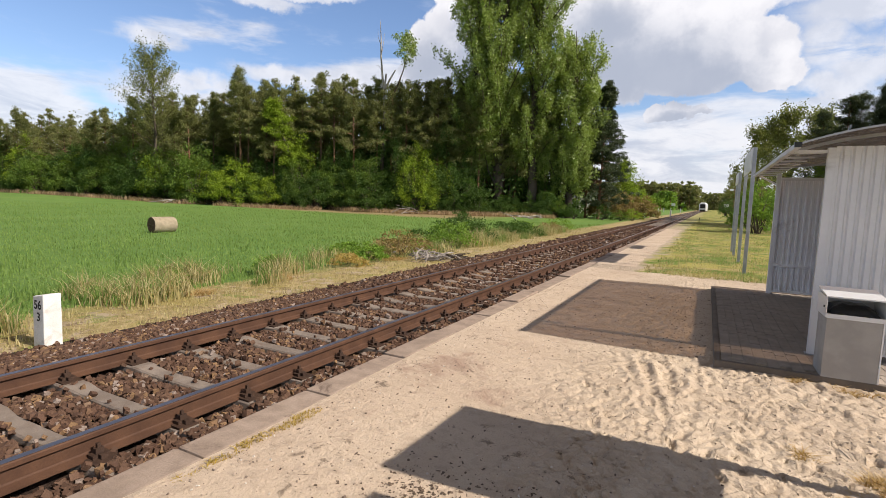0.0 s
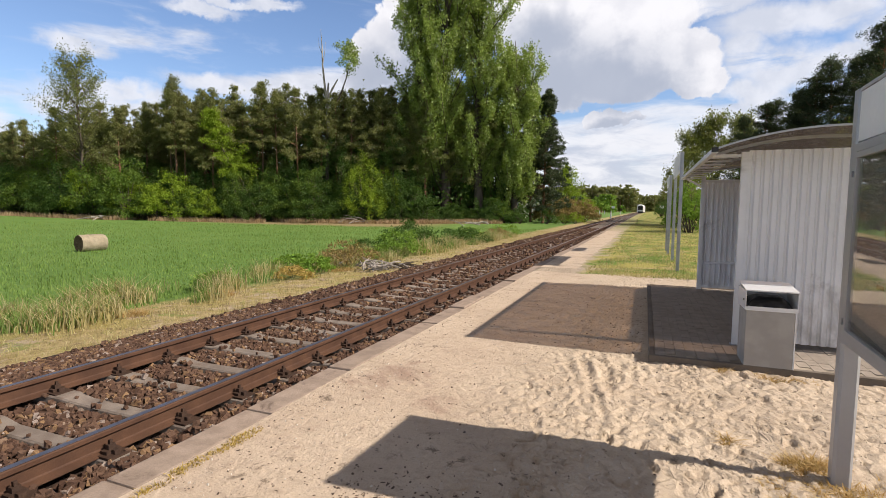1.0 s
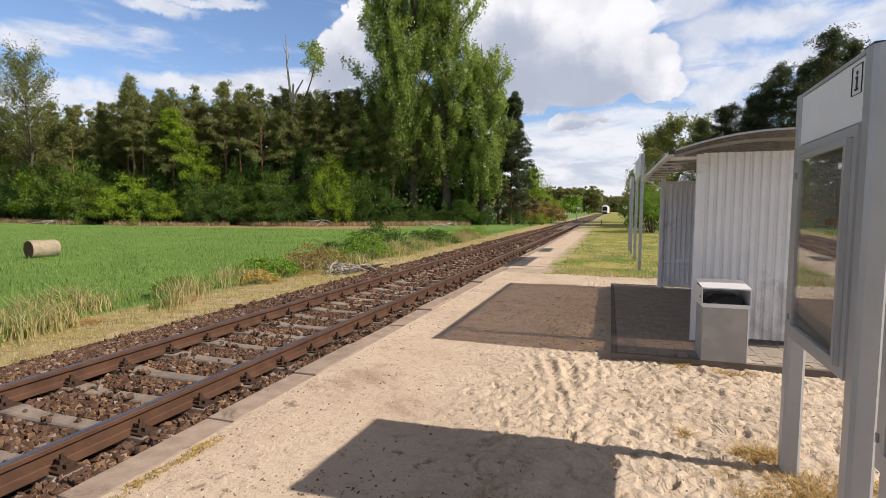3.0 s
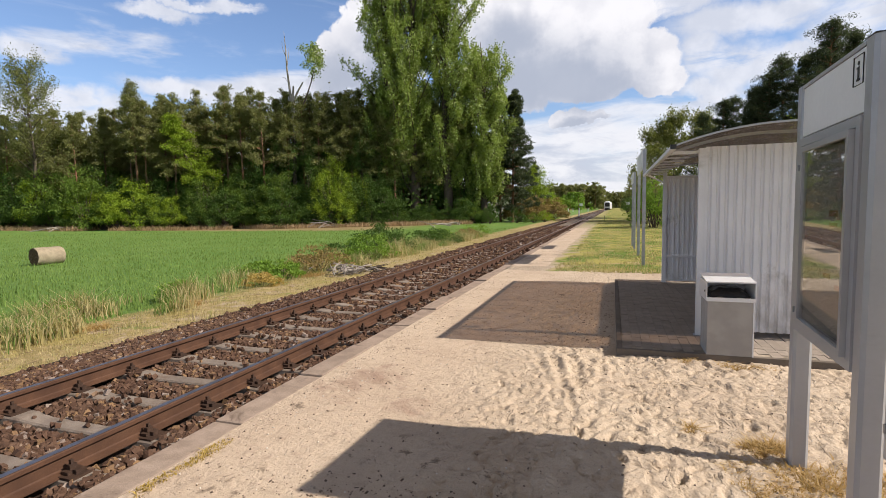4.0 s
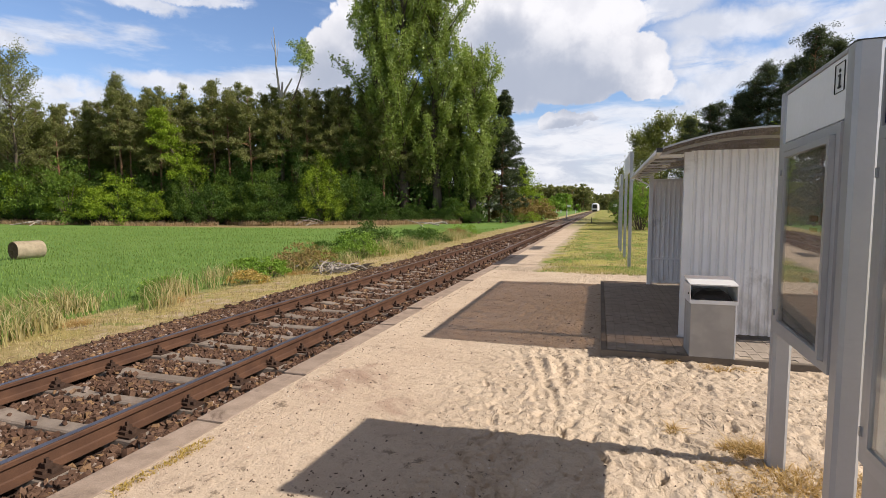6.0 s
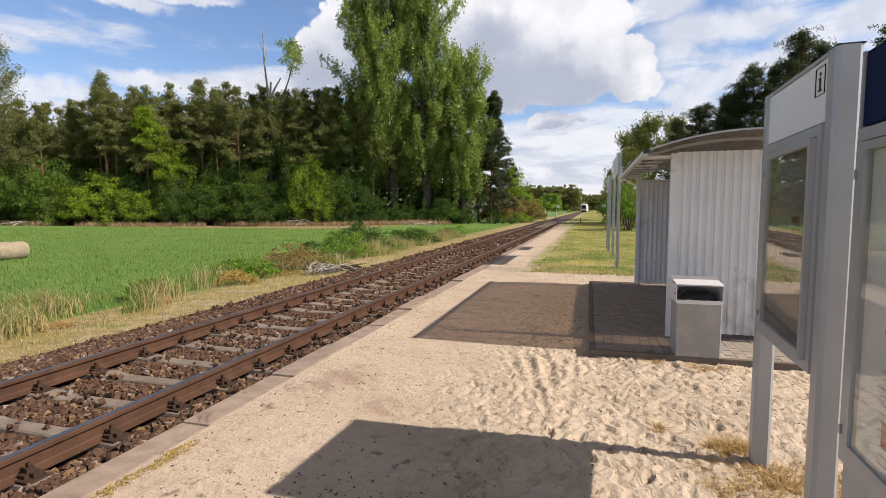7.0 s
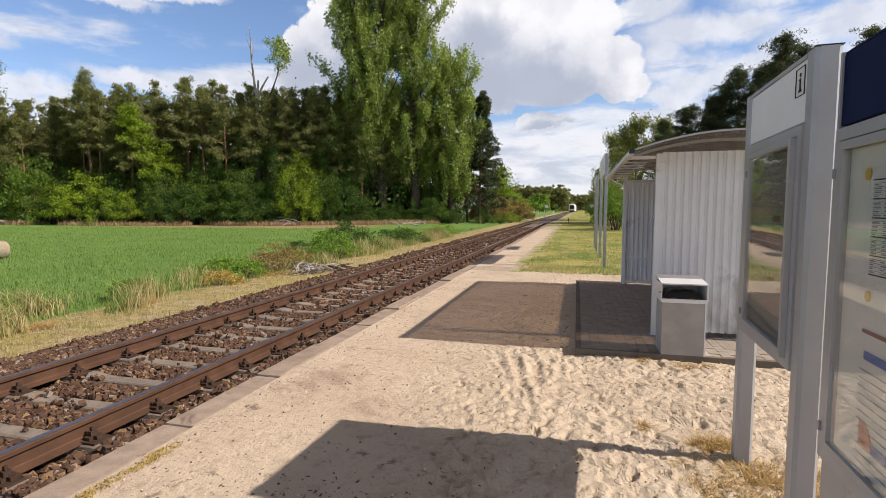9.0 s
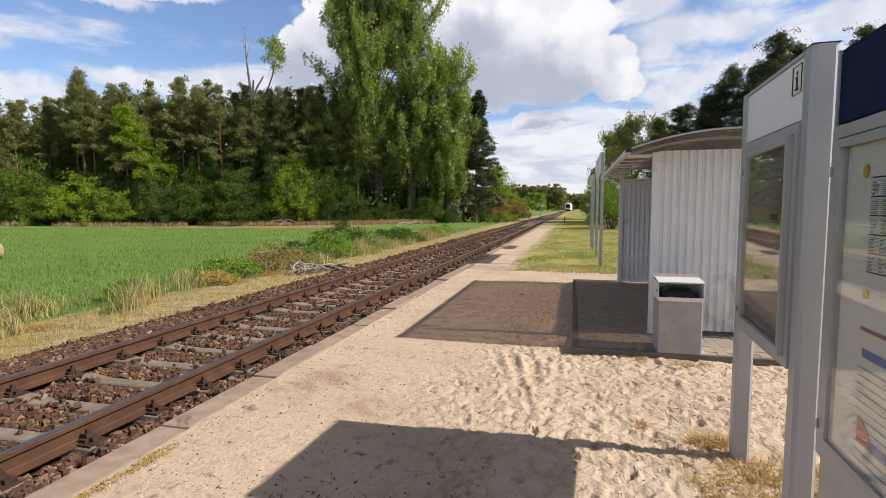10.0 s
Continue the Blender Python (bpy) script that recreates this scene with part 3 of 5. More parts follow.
def rock(rng):
    """A broken stone: a cube with knocked-off corners."""
    v = [Vector((sx, sy, sz)) for sx in (-1, 1) for sy in (-1, 1) for sz in (-1, 1)]
    v = [Vector((c.x * rng.uniform(0.55, 1.1), c.y * rng.uniform(0.55, 1.1), c.z * rng.uniform(0.4, 0.9))) for c in v]
    return v, [(0, 1, 3, 2), (4, 6, 7, 5), (0, 4, 5, 1), (2, 3, 7, 6), (0, 2, 6, 4), (1, 5, 7, 3)]


rng = random.Random(5)
ROCKS = [rock(rng) for _ in range(9)]
ROCK_MESHES = []
for v, f in ROCKS:
    me = bpy.data.meshes.new("ballast_stone")
    me.from_pydata(v, [], f)
    me.materials.append(M["stone"])
    ROCK_MESHES.append(me)


def bed_height(x):
    return -0.10 - 0.16 * smooth01(-x, 1.35, 2.6)


def on_sleeper(x, y):
    q = (y - 2.70) / PITCH
    return abs(q - round(q)) * PITCH < 0.095 + 0.03 * noise.noise(Vector((x * 5, y * 5, 8))) and abs(x) < 0.97


single, heap = 0, []
spots = []
for y0, y1, per, size in ((-4.0, 1.2, 150, 0.034), (1.2, 8.0, 1000, 0.0195), (8.0, 18.0, 330, 0.031), (18.0, 45.0, 80, 0.05)):
    for _ in range(int((y1 - y0) * 3.75 * per)):
        x, y = rng.uniform(-2.65, 1.14), rng.uniform(y0, y1)
        if x < -2.1 and rng.random() < (-2.1 - x) / 0.6:
            continue
        if min(abs(x - 0.7525), abs(x + 0.7525)) < 0.075 or (on_sleeper(x, y) and rng.random() > 0.03):
            continue
        spots.append((x, y, size * rng.uniform(0.6, 1.45)))
for i, (x, y, r) in enumerate(spots):
    q = (y - 2.70) / PITCH
    low = -0.055 if abs(q - round(q)) * PITCH < 0.10 and abs(x) < 1.25 else bed_height(x)
    z = low + r * rng.uniform(-0.3, 0.6)
    m = Matrix.LocRotScale((x, y, z), Euler((rng.uniform(0, 6), rng.uniform(0, 6), rng.uniform(0, 6))), (r, r, r))
    if single < 300 and 2.2 < y < 3.8 and -0.6 < x < 1.12 and rng.random() < 0.5:
        ob = new("ballast_stone", ROCK_MESHES[i % 9])
        ob.parent, ob.matrix_local = bed, m
        single += 1
    else:
        v, f = ROCKS[i % 9]
        heap.append(([m @ c for c in v], f))
loose = raw("loose_ballast", *joined(heap), "stone", bed)
tagged(loose, kind="stuff")

# platform edge of concrete slabs
kerb = thing("platform_edge", "weathered concrete edge slabs along the low platform", "platform edge", kind="structure")


def kerb_mesh(n):
    bm = box(1.165, 1.425, 0.0, n, -0.28, 0.0, 0.018)
    for v in bm.verts:
        v.co.x += 0.006 * noise.noise(v.co * 7)
    me = mesh_from(bm, "edge_slab")
    me.materials.append(M["kerb"])
    return me


SLAB = kerb_mesh(1.112)
for k in range(-6, 34):
    s = new("edge_slab", SLAB)
    s.parent, s.location = kerb, (random.uniform(-0.012, 0.010), 2.42 + k * 1.12, random.uniform(-0.012, 0.004))
    s.rotation_euler = (0, random.uniform(-0.015, 0.015), random.uniform(-0.008, 0.008))
raw("distant_edge", *sweep([(1.165, -0.28), (1.425, -0.28), (1.425, 0.0), (1.165, 0.0)], [40.5, 70.0]), "kerb", kerb)

# trodden sand: dents by many feet, wheel ruts
rng = random.Random(8)
FEET = [(rng.uniform(2.9, 7.5), rng.uniform(1.8, 6.4), rng.gauss(1.2, 0.9), rng.uniform(0.006, 0.020), rng.uniform(0.25, 0.8)) for _ in range(620)]
FEET += [(rng.uniform(3.1, 7.3), rng.uniform(2.2, 6.3), rng.uniform(0, 3.1), rng.uniform(0.016, 0.034), rng.uniform(0.13, 0.32)) for _ in range(280)]   # heel marks and scuffs
RUTS = [((3.22, 6.25), (3.80, 4.0)), ((3.40, 6.3), (3.84, 4.1)), ((4.22, 6.1), (3.86, 4.0)), ((4.06, 6.0), (3.90, 4.4)), ((3.62, 6.2), (3.82, 4.9)), ((4.5, 5.4), (6.2, 5.1)), ((4.4, 4.9), (6.4, 4.5)), ((4.6, 4.5), (6.3, 4.3))]
CELLS = {}
for f in FEET:
    for i in (-1, 0, 1):
        for j in (-1, 0, 1):
            CELLS.setdefault((int(f[0] // 0.3) + i, int(f[1] // 0.3) + j), []).append(f)


def sand_height(x, y):
    z = 0.012 * noise.noise(Vector((x * 0.9, y * 0.9, 1))) - 0.006
    soft = smooth01(x + 0.6 * noise.noise(Vector((x * .7, y * .7, 5))), 2.7, 3.7) * smooth01(y, 0.5, 2.0)
    warp = 0.16 * noise.noise(Vector((x * 2.3, y * 2.3, 4)))
    step = noise.noise(Vector((x * 6.5 + warp * 9, y * 4.2 - x * 1.3, 12)))
    fold = abs(noise.noise(Vector((x * 10 + y * 3 + warp * 8, y * 7 - x * 2, 2))))
    z += soft * (0.010 * noise.noise(Vector((x * 3.2, y * 3.2, 2))) + 0.014 * smooth01(step, 0.02, 0.13) + 0.010 * smooth01(-step, 0.12, 0.22) - 0.016 * (1 - smooth01(fold, 0.0, 0.07)) * smooth01(noise.noise(Vector((x * 1.9, y * 1.9, 31))), -0.05, 0.2) + 0.003 * noise.noise(Vector((x * 22, y * 18, 2))))
    z += 0.0025 * noise.noise(Vector((x * 17, y * 17, 9)))
    if soft > 0.1:
        for fx, fy, a, d, s in CELLS.get((int(x // 0.3), int(y // 0.3)), ()):
            u, w = (x - fx) * math.cos(a) + (y - fy) * math.sin(a), -(x - fx) * math.sin(a) + (y - fy) * math.cos(a)
            q = math.sqrt((u / 0.13 / s) ** 2 + (w / 0.05 / s) ** 2)
            if q < 1.7:
                z -= soft * d * (1.0 - q ** 6) if q < 1.0 else -soft * d * 0.45 * math.sin((q - 1.0) / 0.7 * math.pi)
    for (ax, ay), (bx, by) in RUTS:
        t = ((x - ax) * (bx - ax) + (y - ay) * (by - ay)) / ((bx - ax) ** 2 + (by - ay) ** 2)
        if 0 < t < 1:
            d = math.hypot(x - ax - t * (bx - ax), y - ay - t * (by - ay)) + 0.05 * noise.noise(Vector((x * 2.2, y * 2.2, 6)))
            if abs(d) < 0.12:
                z += soft * 0.013 * max(0.0, 0.75 + 1.3 * noise.noise(Vector((x * 2.3, y * 2.3, 8)))) * math.sin(math.pi * t) ** 0.5 * (-math.cos(math.pi * d / 0.08) if abs(d) < 0.08 else 1 - (abs(d) - 0.08) / 0.04)
    if y > 13.2:
        z -= 0.02 * smooth01(y, 13.2, 14.2)
    edge = max(smooth01(x, 7.6, 8.1), smooth01(-y, 3.2, 4.0))
    return z * (1 - edge) - 0.06 * edge


sand = sheet("platform_sand", steps((1.43, 2.6, 0.06), (2.6, 6.2, 0.017), (6.2, 8.2, 0.1)), steps((-4, 1.6, 0.2), (1.6, 6.3, 0.017), (6.3, 14.3, 0.08)), sand_height, "sand")
tagged(sand, "pale trodden sand of the platform with footprints", "sand", kind="structure")
path_far = sheet("path", steps((1.43, 2.75, 0.1)), steps((14.25, 40, 0.4)), lambda x, y: 0.004 + 0.01 * noise.noise(Vector((x * 2, y * 2, 0))) - 0.03 * smooth01(x, 2.3, 2.75), "sand")
tagged(path_far, "narrow sandy path beside the track", "path", kind="structure")


# small stones and bits of bark scattered on the platform
rng = random.Random(21)
bits = []
for _ in range(5200):
    x, y = 1.5 + 4.5 * rng.random() ** 1.4, 1.6 + 10 * rng.random() ** 1.6
    r = 0.0022 + 0.0055 * rng.random() ** 3
    m = Matrix.LocRotScale((x, y, sand_height(x, y) + r * 0.3), Euler((rng.uniform(0, 6), rng.uniform(0, 6), rng.uniform(0, 6))), (r, r * rng.uniform(0.6, 1.6), r * 0.8))
    v, f = ROCKS[rng.randrange(9)]
    bits.append(([m @ c for c in v], f))
tagged(raw("gravel_bits", *joined(bits), "gravel"), "small dark and pale stones scattered on the sand", "gravel", kind="stuff")


# ---- shelter ----
def corrugated(length, height, pitch=0.087, depth=0.021, thick=0.003):
    """A sheet of trapezoid ribs along x, upright in z."""
    prof, x = [], 0.0
    while x < length - 1e-6:
        for a, d in ((0.0, 0.0), (0.30, 0.0), (0.44, 1.0), (0.66, 1.0), (0.80, 0.0)):
            if x + a * pitch <= length:
                prof.append((x + a * pitch, d * depth))
        x += pitch
    prof.append((length, 0.0))
    k = len(prof)
    verts = [(a, b, z) for z in (0, height) for a, b in prof] + [(a, b + thick, z) for z in (0, height) for a, b in prof]
    faces = []
    for i in range(k - 1):
        faces += [(i, i + 1, k + i + 1, k + i), (2 * k + i, 3 * k + i, 3 * k + i + 1, 2 * k + i + 1), (k + i, k + i + 1, 3 * k + i + 1, 3 * k + i), (i, 2 * k + i, 2 * k + i + 1, i + 1)]
    faces += [(0, k, 3 * k, 2 * k), (k - 1, 3 * k - 1, 4 * k - 1, 2 * k - 1)]
    return verts, faces


SH_X0, SH_X1, SH_Y0, SH_Y1 = 5.02, 6.52, 7.0, 11.35
# ROOF_X1: unseen right side, drawn out beyond symmetry to shade the floor
ROOF_X0, ROOF_X1, ROOF_Y0, ROOF_Y1, ROOF_Z, ROOF_RISE = 4.67, 7.60, 6.46, 11.62, 2.205, 0.195


def roof_z(x):
    u = (x - 5.755) / (1.085 if x < 5.755 else ROOF_X1 - 5.755)
    return ROOF_Z + ROOF_RISE * (1 - u * u)


shelter = thing("waiting_shelter", "open light grey corrugated steel shelter with a curved smoked roof", "shelter")


def wall_panel(name, x0, x1, y, z0, z1, turn, label):
    v, f = corrugated(x1 - x0, z1 - z0)
    ob = raw(name, v, f, "paint", shelter, label)
    ob.matrix_local = pose(x0, y, z0) if not turn else pose(x1, y, z0, 0, 0, 180)
    return ob


wall_panel("side_wall", SH_X0 + 0.05, SH_X1 - 0.05, SH_Y0 - 0.016, 0.13, 2.24, False, "light grey corrugated end wall")
wall_panel("side_wall", SH_X0 + 0.05, SH_X1 - 0.05, SH_Y1 + 0.02, 0.60, 2.10, True, "light grey corrugated end wall")
wall_panel("side_wall", SH_X0 + 0.05, SH_X1 - 0.05, SH_Y1 + 0.02, 0.13, 0.57, True, "light grey corrugated lower panel")
bw = raw("back_wall", *corrugated(SH_Y1 - SH_Y0 - 0.1, 2.10), "paint", shelter, "light grey corrugated back wall")
bw.matrix_local = pose(SH_X1, SH_Y1 - 0.05, 0.12, 0, 0, -90)
for x in (SH_X0, SH_X1):
    for y in (SH_Y0, SH_Y1):
        part("corner_post", box(x - 0.022, x + 0.05, y - 0.03, y + 0.03, 0.06, 2.225, 0.004), "paint", shelter)
for y in (SH_Y0, SH_Y1):
    part("top_rail", box(SH_X0 + 0.05, SH_X1 - 0.022, y - 0.012 + 0.02, y + 0.03, 2.10, 2.155, 0.003), "paint", shelter)
part("mid_rail", box(SH_X0 + 0.05, SH_X1 - 0.022, SH_Y1 - 0.03, SH_Y1 + 0.0, 0.565, 0.605, 0.003), "paint", shelter)
part("foot_rail", box(SH_X0 + 0.05, SH_X1 - 0.022, SH_Y1 - 0.02, SH_Y1 + 0.02, 0.10, 0.14, 0.003), "paint", shelter)
part("foot_plate", box(SH_X0 - 0.04, SH_X0 + 0.07, SH_Y0 - 0.05, SH_Y0 + 0.05, 0.06, 0.07), "galv", shelter)
# roof: curved sheet on bowed ribs, flashing at the eaves
ARC = [ROOF_X0 + (ROOF_X1 - ROOF_X0) * i / 28 for i in range(29)]
skin = raw("roof_sheet", *sweep([(x, roof_z(x)) for x in ARC] + [(x, roof_z(x) + 0.008) for x in reversed(ARC)], steps((ROOF_Y0, ROOF_Y1, 0.5))), "roof", shelter, "smoked translucent curved roof sheet")
for y in (SH_Y0 + 0.1, (SH_Y0 + SH_Y1) / 2, SH_Y1 - 0.1):
    w = 0.012
    prof = [(x, roof_z(x) - 0.004) for x in ARC] + [(x, roof_z(x) - 0.038) for x in reversed(ARC)]
    raw("roof_rib", *sweep(prof, [y - w, y + w]), "post", shelter, "bowed grey roof rib")
for y in (ROOF_Y0, ROOF_Y1):
    prof = [(x, roof_z(x) + 0.012) for x in ARC] + [(x, roof_z(x) - 0.006) for x in reversed(ARC)]
    raw("edge_trim", *sweep(prof, [y - 0.008, y + 0.008]), "post", shelter, "grey edge trim of the roof")
for x in (ROOF_X0, ROOF_X1):
    part("eaves_beam", box(x - 0.02, x + 0.03, ROOF_Y0, ROOF_Y1, ROOF_Z - 0.035, ROOF_Z + 0.012, 0.004), "paint", shelter)
for x in (ROOF_X1 - 0.32,):   # bearer at the back
    part("purlin", box(x - 0.018, x + 0.018, SH_Y0 + 0.12, ROOF_Y1 - 0.03, roof_z(x) - 0.07, roof_z(x) - 0.04), "paint", shelter)
part("corner_cap", box(ROOF_X0 - 0.025, ROOF_X0 + 0.035, ROOF_Y0 - 0.02, ROOF_Y0 + 0.03, ROOF_Z - 0.025, ROOF_Z + 0.022), "black", shelter, "black corner cap")
for k in range(9):   # cross slats under the eaves
    y = SH_Y0 + 0.15 + k * (SH_Y1 - SH_Y0 - 0.2) / 8
    part("eaves_slat", box(ROOF_X0 + 0.03, SH_X0 - 0.03, y - 0.02, y + 0.02, ROOF_Z - 0.028, ROOF_Z - 0.012), "paint", shelter)
part("end_tie", box(ROOF_X0 + 0.05, SH_X0 - 0.024, SH_Y0 - 0.02, SH_Y0 + 0.02, ROOF_Z - 0.035, ROOF_Z - 0.002, 0.003), "paint", shelter)
for y in (SH_Y1,):
    v, f = tube([(SH_X0, y, 2.02), (ROOF_X0 + 0.05, y, ROOF_Z - 0.02)], [0.018, 0.018], 6)
    raw("bracket", v, f, "paint", shelter)

# paved floor of the shelter, with an edging and pavers
pad = thing("paved_floor", "grey paved floor of the shelter with a concrete edging", "paving", kind="structure")
PX0, PX1, PY0, PY1 = 4.12, 7.05, 6.135, 11.62
part("bed", box(PX0 + 0.05, PX1 - 0.05, PY0 + 0.05, PY1 - 0.05, -0.2, 0.055), "joint", pad)
for b in ((PX0, PX1, PY0, PY0 + 0.06), (PX0, PX1, PY1 - 0.06, PY1), (PX0, PX0 + 0.06, PY0 + 0.06, PY1 - 0.06), (PX1 - 0.06, PX1, PY0 + 0.06, PY1 - 0.06)):
    part("edging_stone", box(*b, -0.2, 0.066, 0.006), "edging", pad)

# bark and humus trodden into the sand
rng = random.Random(33)
bits = []
for cx, cy, rx, ry, n in ((3.95, 7.2, 0.16, 0.9, 170), (3.6, 6.75, 0.4, 0.22, 110), (3.9, 9.0, 0.2, 1.2, 90), (3.3, 2.55, 0.45, 0.16, 420), (2.75, 2.35, 0.3, 0.25, 260), (3.9, 2.2, 0.4, 0.25, 380), (3.0, 3.0, 0.6, 0.12, 200), (2.7, 2.75, 0.10, 0.07, 160), (3.45, 2.35, 0.14, 0.08, 220), (3.15, 2.15, 0.2, 0.06, 200)):
    for _ in range(n):
        x, y = rng.gauss(cx, rx), rng.gauss(cy, ry)
        if x > PX0 - 0.03 and y > PY0 - 0.05:
            continue
        r = 0.003 + 0.0055 * rng.random() ** 2.5
        m = Matrix.LocRotScale((x, y, sand_height(x, y) + r * 0.1), Euler((rng.gauss(0, 0.3), rng.gauss(0, 0.3), rng.uniform(0, 6))), (r, r * rng.uniform(0.8, 2.6), r * 0.45))
        v, f = ROCKS[rng.randrange(9)]
        bits.append(([m @ c for c in v], f))
tagged(raw("bark_bits", *joined(bits), "humus"), "dark crumbs of bark and soil on the trodden sand", "debris", kind="stuff")

# ---- litter bin ----
litter_bin = thing("litter_bin", "square concrete litter bin with a white metal hood and black liner", "litter bin")
BX0, BX1, BY0, BY1 = 4.985, 5.39, 6.14, 6.53
body = bmesh.new()
for x0, x1, y0, y1 in ((BX0, BX1, BY0, BY0 + 0.04), (BX0, BX1, BY1 - 0.04, BY1), (BX0, BX0 + 0.04, BY0 + 0.04, BY1 - 0.04), (BX1 - 0.04, BX1, BY0 + 0.04, BY1 - 0.04)):
    box(x0, x1, y0, y1, 0.06, 0.635, 0.004, body)
box(BX0 + 0.04, BX1 - 0.04, BY0 + 0.04, BY1 - 0.04, 0.06, 0.10, 0, body)
part("body", body, "concrete", litter_bin, "weathered grey concrete body")
part("side_sheet", box(BX1 + 0.001, BX1 + 0.012, BY0 - 0.004, BY1, 0.066, 0.64), "white_metal", litter_bin, "white metal side sheet")
hood = bmesh.new()
a, b, c, d = BX0 - 0.015, BX1 + 0.02, BY0 - 0.015, BY1 + 0.015
for q in ((a, b, c, d),):   # lid, rising a little to the back
    low = hood.verts.new((a, c, 0.803)), hood.verts.new((b, c, 0.803)), hood.verts.new((b, d, 0.842)), hood.verts.new((a, d, 0.842))
    top = [hood.verts.new(v.co + Vector((0, 0, 0.012))) for v in low]
    hood.faces.new(low[::-1]), hood.faces.new(top)
    for i in range(4):
        hood.faces.new((low[i], low[(i + 1) % 4], top[(i + 1) % 4], top[i]))
box(a, a + 0.008, c, d, 0.62, 0.803, 0, hood)
box(b - 0.008, b, c, d, 0.62, 0.803, 0, hood)
box(a + 0.008, b - 0.008, d - 0.008, d, 0.62, 0.803, 0, hood)
box(a + 0.008, b - 0.008, c, c + 0.008, 0.615, 0.655, 0, hood)
part("hood", hood, "white_metal", litter_bin, "white sheet-metal hood with an open front")
lv, lf = [], []
n = 14
for j in range(n + 1):
    for i in range(n + 1):
        u, w = i / n, j / n
        edge = min(u, 1 - u, w, 1 - w) * 4
        lv.append((BX0 + 0.02 + u * 0.37, BY0 + 0.02 + w * 0.36, 0.655 + 0.085 * min(edge, 1) ** 0.6 + 0.018 * noise.noise(Vector((u * 6, w * 6, 4)))))
for j in range(n):
    for i in range(n):
        lf.append((j * (n + 1) + i, j * (n + 1) + i + 1, (j + 1) * (n + 1) + i + 1, (j + 1) * (n + 1) + i))
raw("liner", lv, lf, "black", litter_bin, "crumpled black plastic liner", True)
part("lock", box(BX0 - 0.022, BX0 - 0.015, BY0 + 0.05, BY0 + 0.07, 0.70, 0.72), "black", litter_bin)

# ---- information boards ----
BOARD_X = 5.10
BOARD_TURN = pose(5.10, 3.98, 0, 0, 0, -2.5) @ pose(-5.10, -3.98, 0)   # both boards stand slightly askew to the track


def chamfered_post(x0, x1, y0, y1, z1):
    bm = box(x0, x1, y0, y1, -0.15, z1)
    edges = [e for e in bm.edges if abs(e.verts[0].co.z - e.verts[1].co.z) > 1.0]
    bmesh.ops.bevel(bm, geom=edges, offset=0.016, segments=1, affect="EDGES")
    return bm


def frame_bars(y0, y1, z0, z1, w, x0, x1):
    bm = box(x0, x1, y0, y1, z0, z0 + w, 0.002)
    box(x0, x1, y0, y1, z1 - w, z1, 0.002, bm)
    box(x0, x1, y0, y0 + w, z0 + w, z1 - w, 0, bm)
    box(x0, x1, y1 - w, y1, z0 + w, z1 - w, 0, bm)
    return bm


def info_board(label, y0, y1, post_y, z_top, z_mid, z_low, header, header_label, back, ajar=0.0):
    b = thing("information_board", label, "notice board", "platform notice boards", BOARD_TURN)
    for a, c in post_y:
        inside = a >= y0 and c <= y1
        part("post", chamfered_post(BOARD_X - 0.012, BOARD_X + 0.085, a, c, z_low - 0.002 if inside else z_top), "post", b, "grey metal post")
    case = part("display_case", box(BOARD_X + 0.012, BOARD_X + 0.065, y0, y1, z_low, z_mid, 0.003), "post", b, "grey metal display case")
    part("case_frame", frame_bars(y0, y1, z_low, z_mid, 0.045, BOARD_X - 0.018, BOARD_X + 0.012), "post", case)
    door = part("door_frame", frame_bars(y0 + 0.05, y1 - 0.05, z_low + 0.05, z_mid - 0.05, 0.03, BOARD_X - 0.024, BOARD_X + 0.004), "post", case)
    door.matrix_local = pose(BOARD_X, y1 - 0.05, 0, 0, 0, -ajar) @ pose(-BOARD_X, -(y1 - 0.05), 0)
    part("poster", box(BOARD_X + 0.004, BOARD_X + 0.0118, y0 + 0.081, y1 - 0.081, z_low + 0.081, z_mid - 0.081), back, case, "printed sheet behind glass")
    pane = part("pane", box(BOARD_X - 0.016, BOARD_X - 0.011, y0 + 0.081, y1 - 0.081, z_low + 0.081, z_mid - 0.081), "glass", door, "reflecting glass pane")
    pane.visible_shadow = False
    part("header_panel", box(BOARD_X - 0.004, BOARD_X + 0.06, y0, y1, z_mid + 0.012, z_top - 0.02, 0.003), header, b, header_label)
    if header == "navy":
        part("top_cap", box(BOARD_X - 0.002, BOARD_X + 0.06, y0, y1, z_top - 0.018, z_top - 0.008, 0.002), header, b)
        part("side_trim", box(BOARD_X - 0.012, BOARD_X + 0.066, y1 + 0.001, y1 + 0.013, z_mid, z_top - 0.006, 0.002), "post", b)
    else:
        part("top_cap", box(BOARD_X - 0.010, BOARD_X + 0.080, y0, y1, z_top - 0.018, z_top, 0.002), "post", b)
    for z in (z_low + 0.10, z_mid - 0.18):
        part("hinge", box(BOARD_X - 0.026, BOARD_X - 0.018, y1 - 0.022, y1 - 0.010, z, z + 0.035), "galv", case)
    part("lock", box(BOARD_X - 0.034, BOARD_X - 0.024, y0 + 0.058, y0 + 0.072, (z_low + z_mid) / 2 - 0.02, (z_low + z_mid) / 2 + 0.01), "clip", case)
    return b, case


board, case1 = info_board("grey metal notice board with white header and reflecting case", 3.085, 3.935, ((3.935, 4.03), (2.982, 3.085)), 2.245, 1.945, 0.85, "white_panel", "white header panel with an information sign", "poster", 1.3)
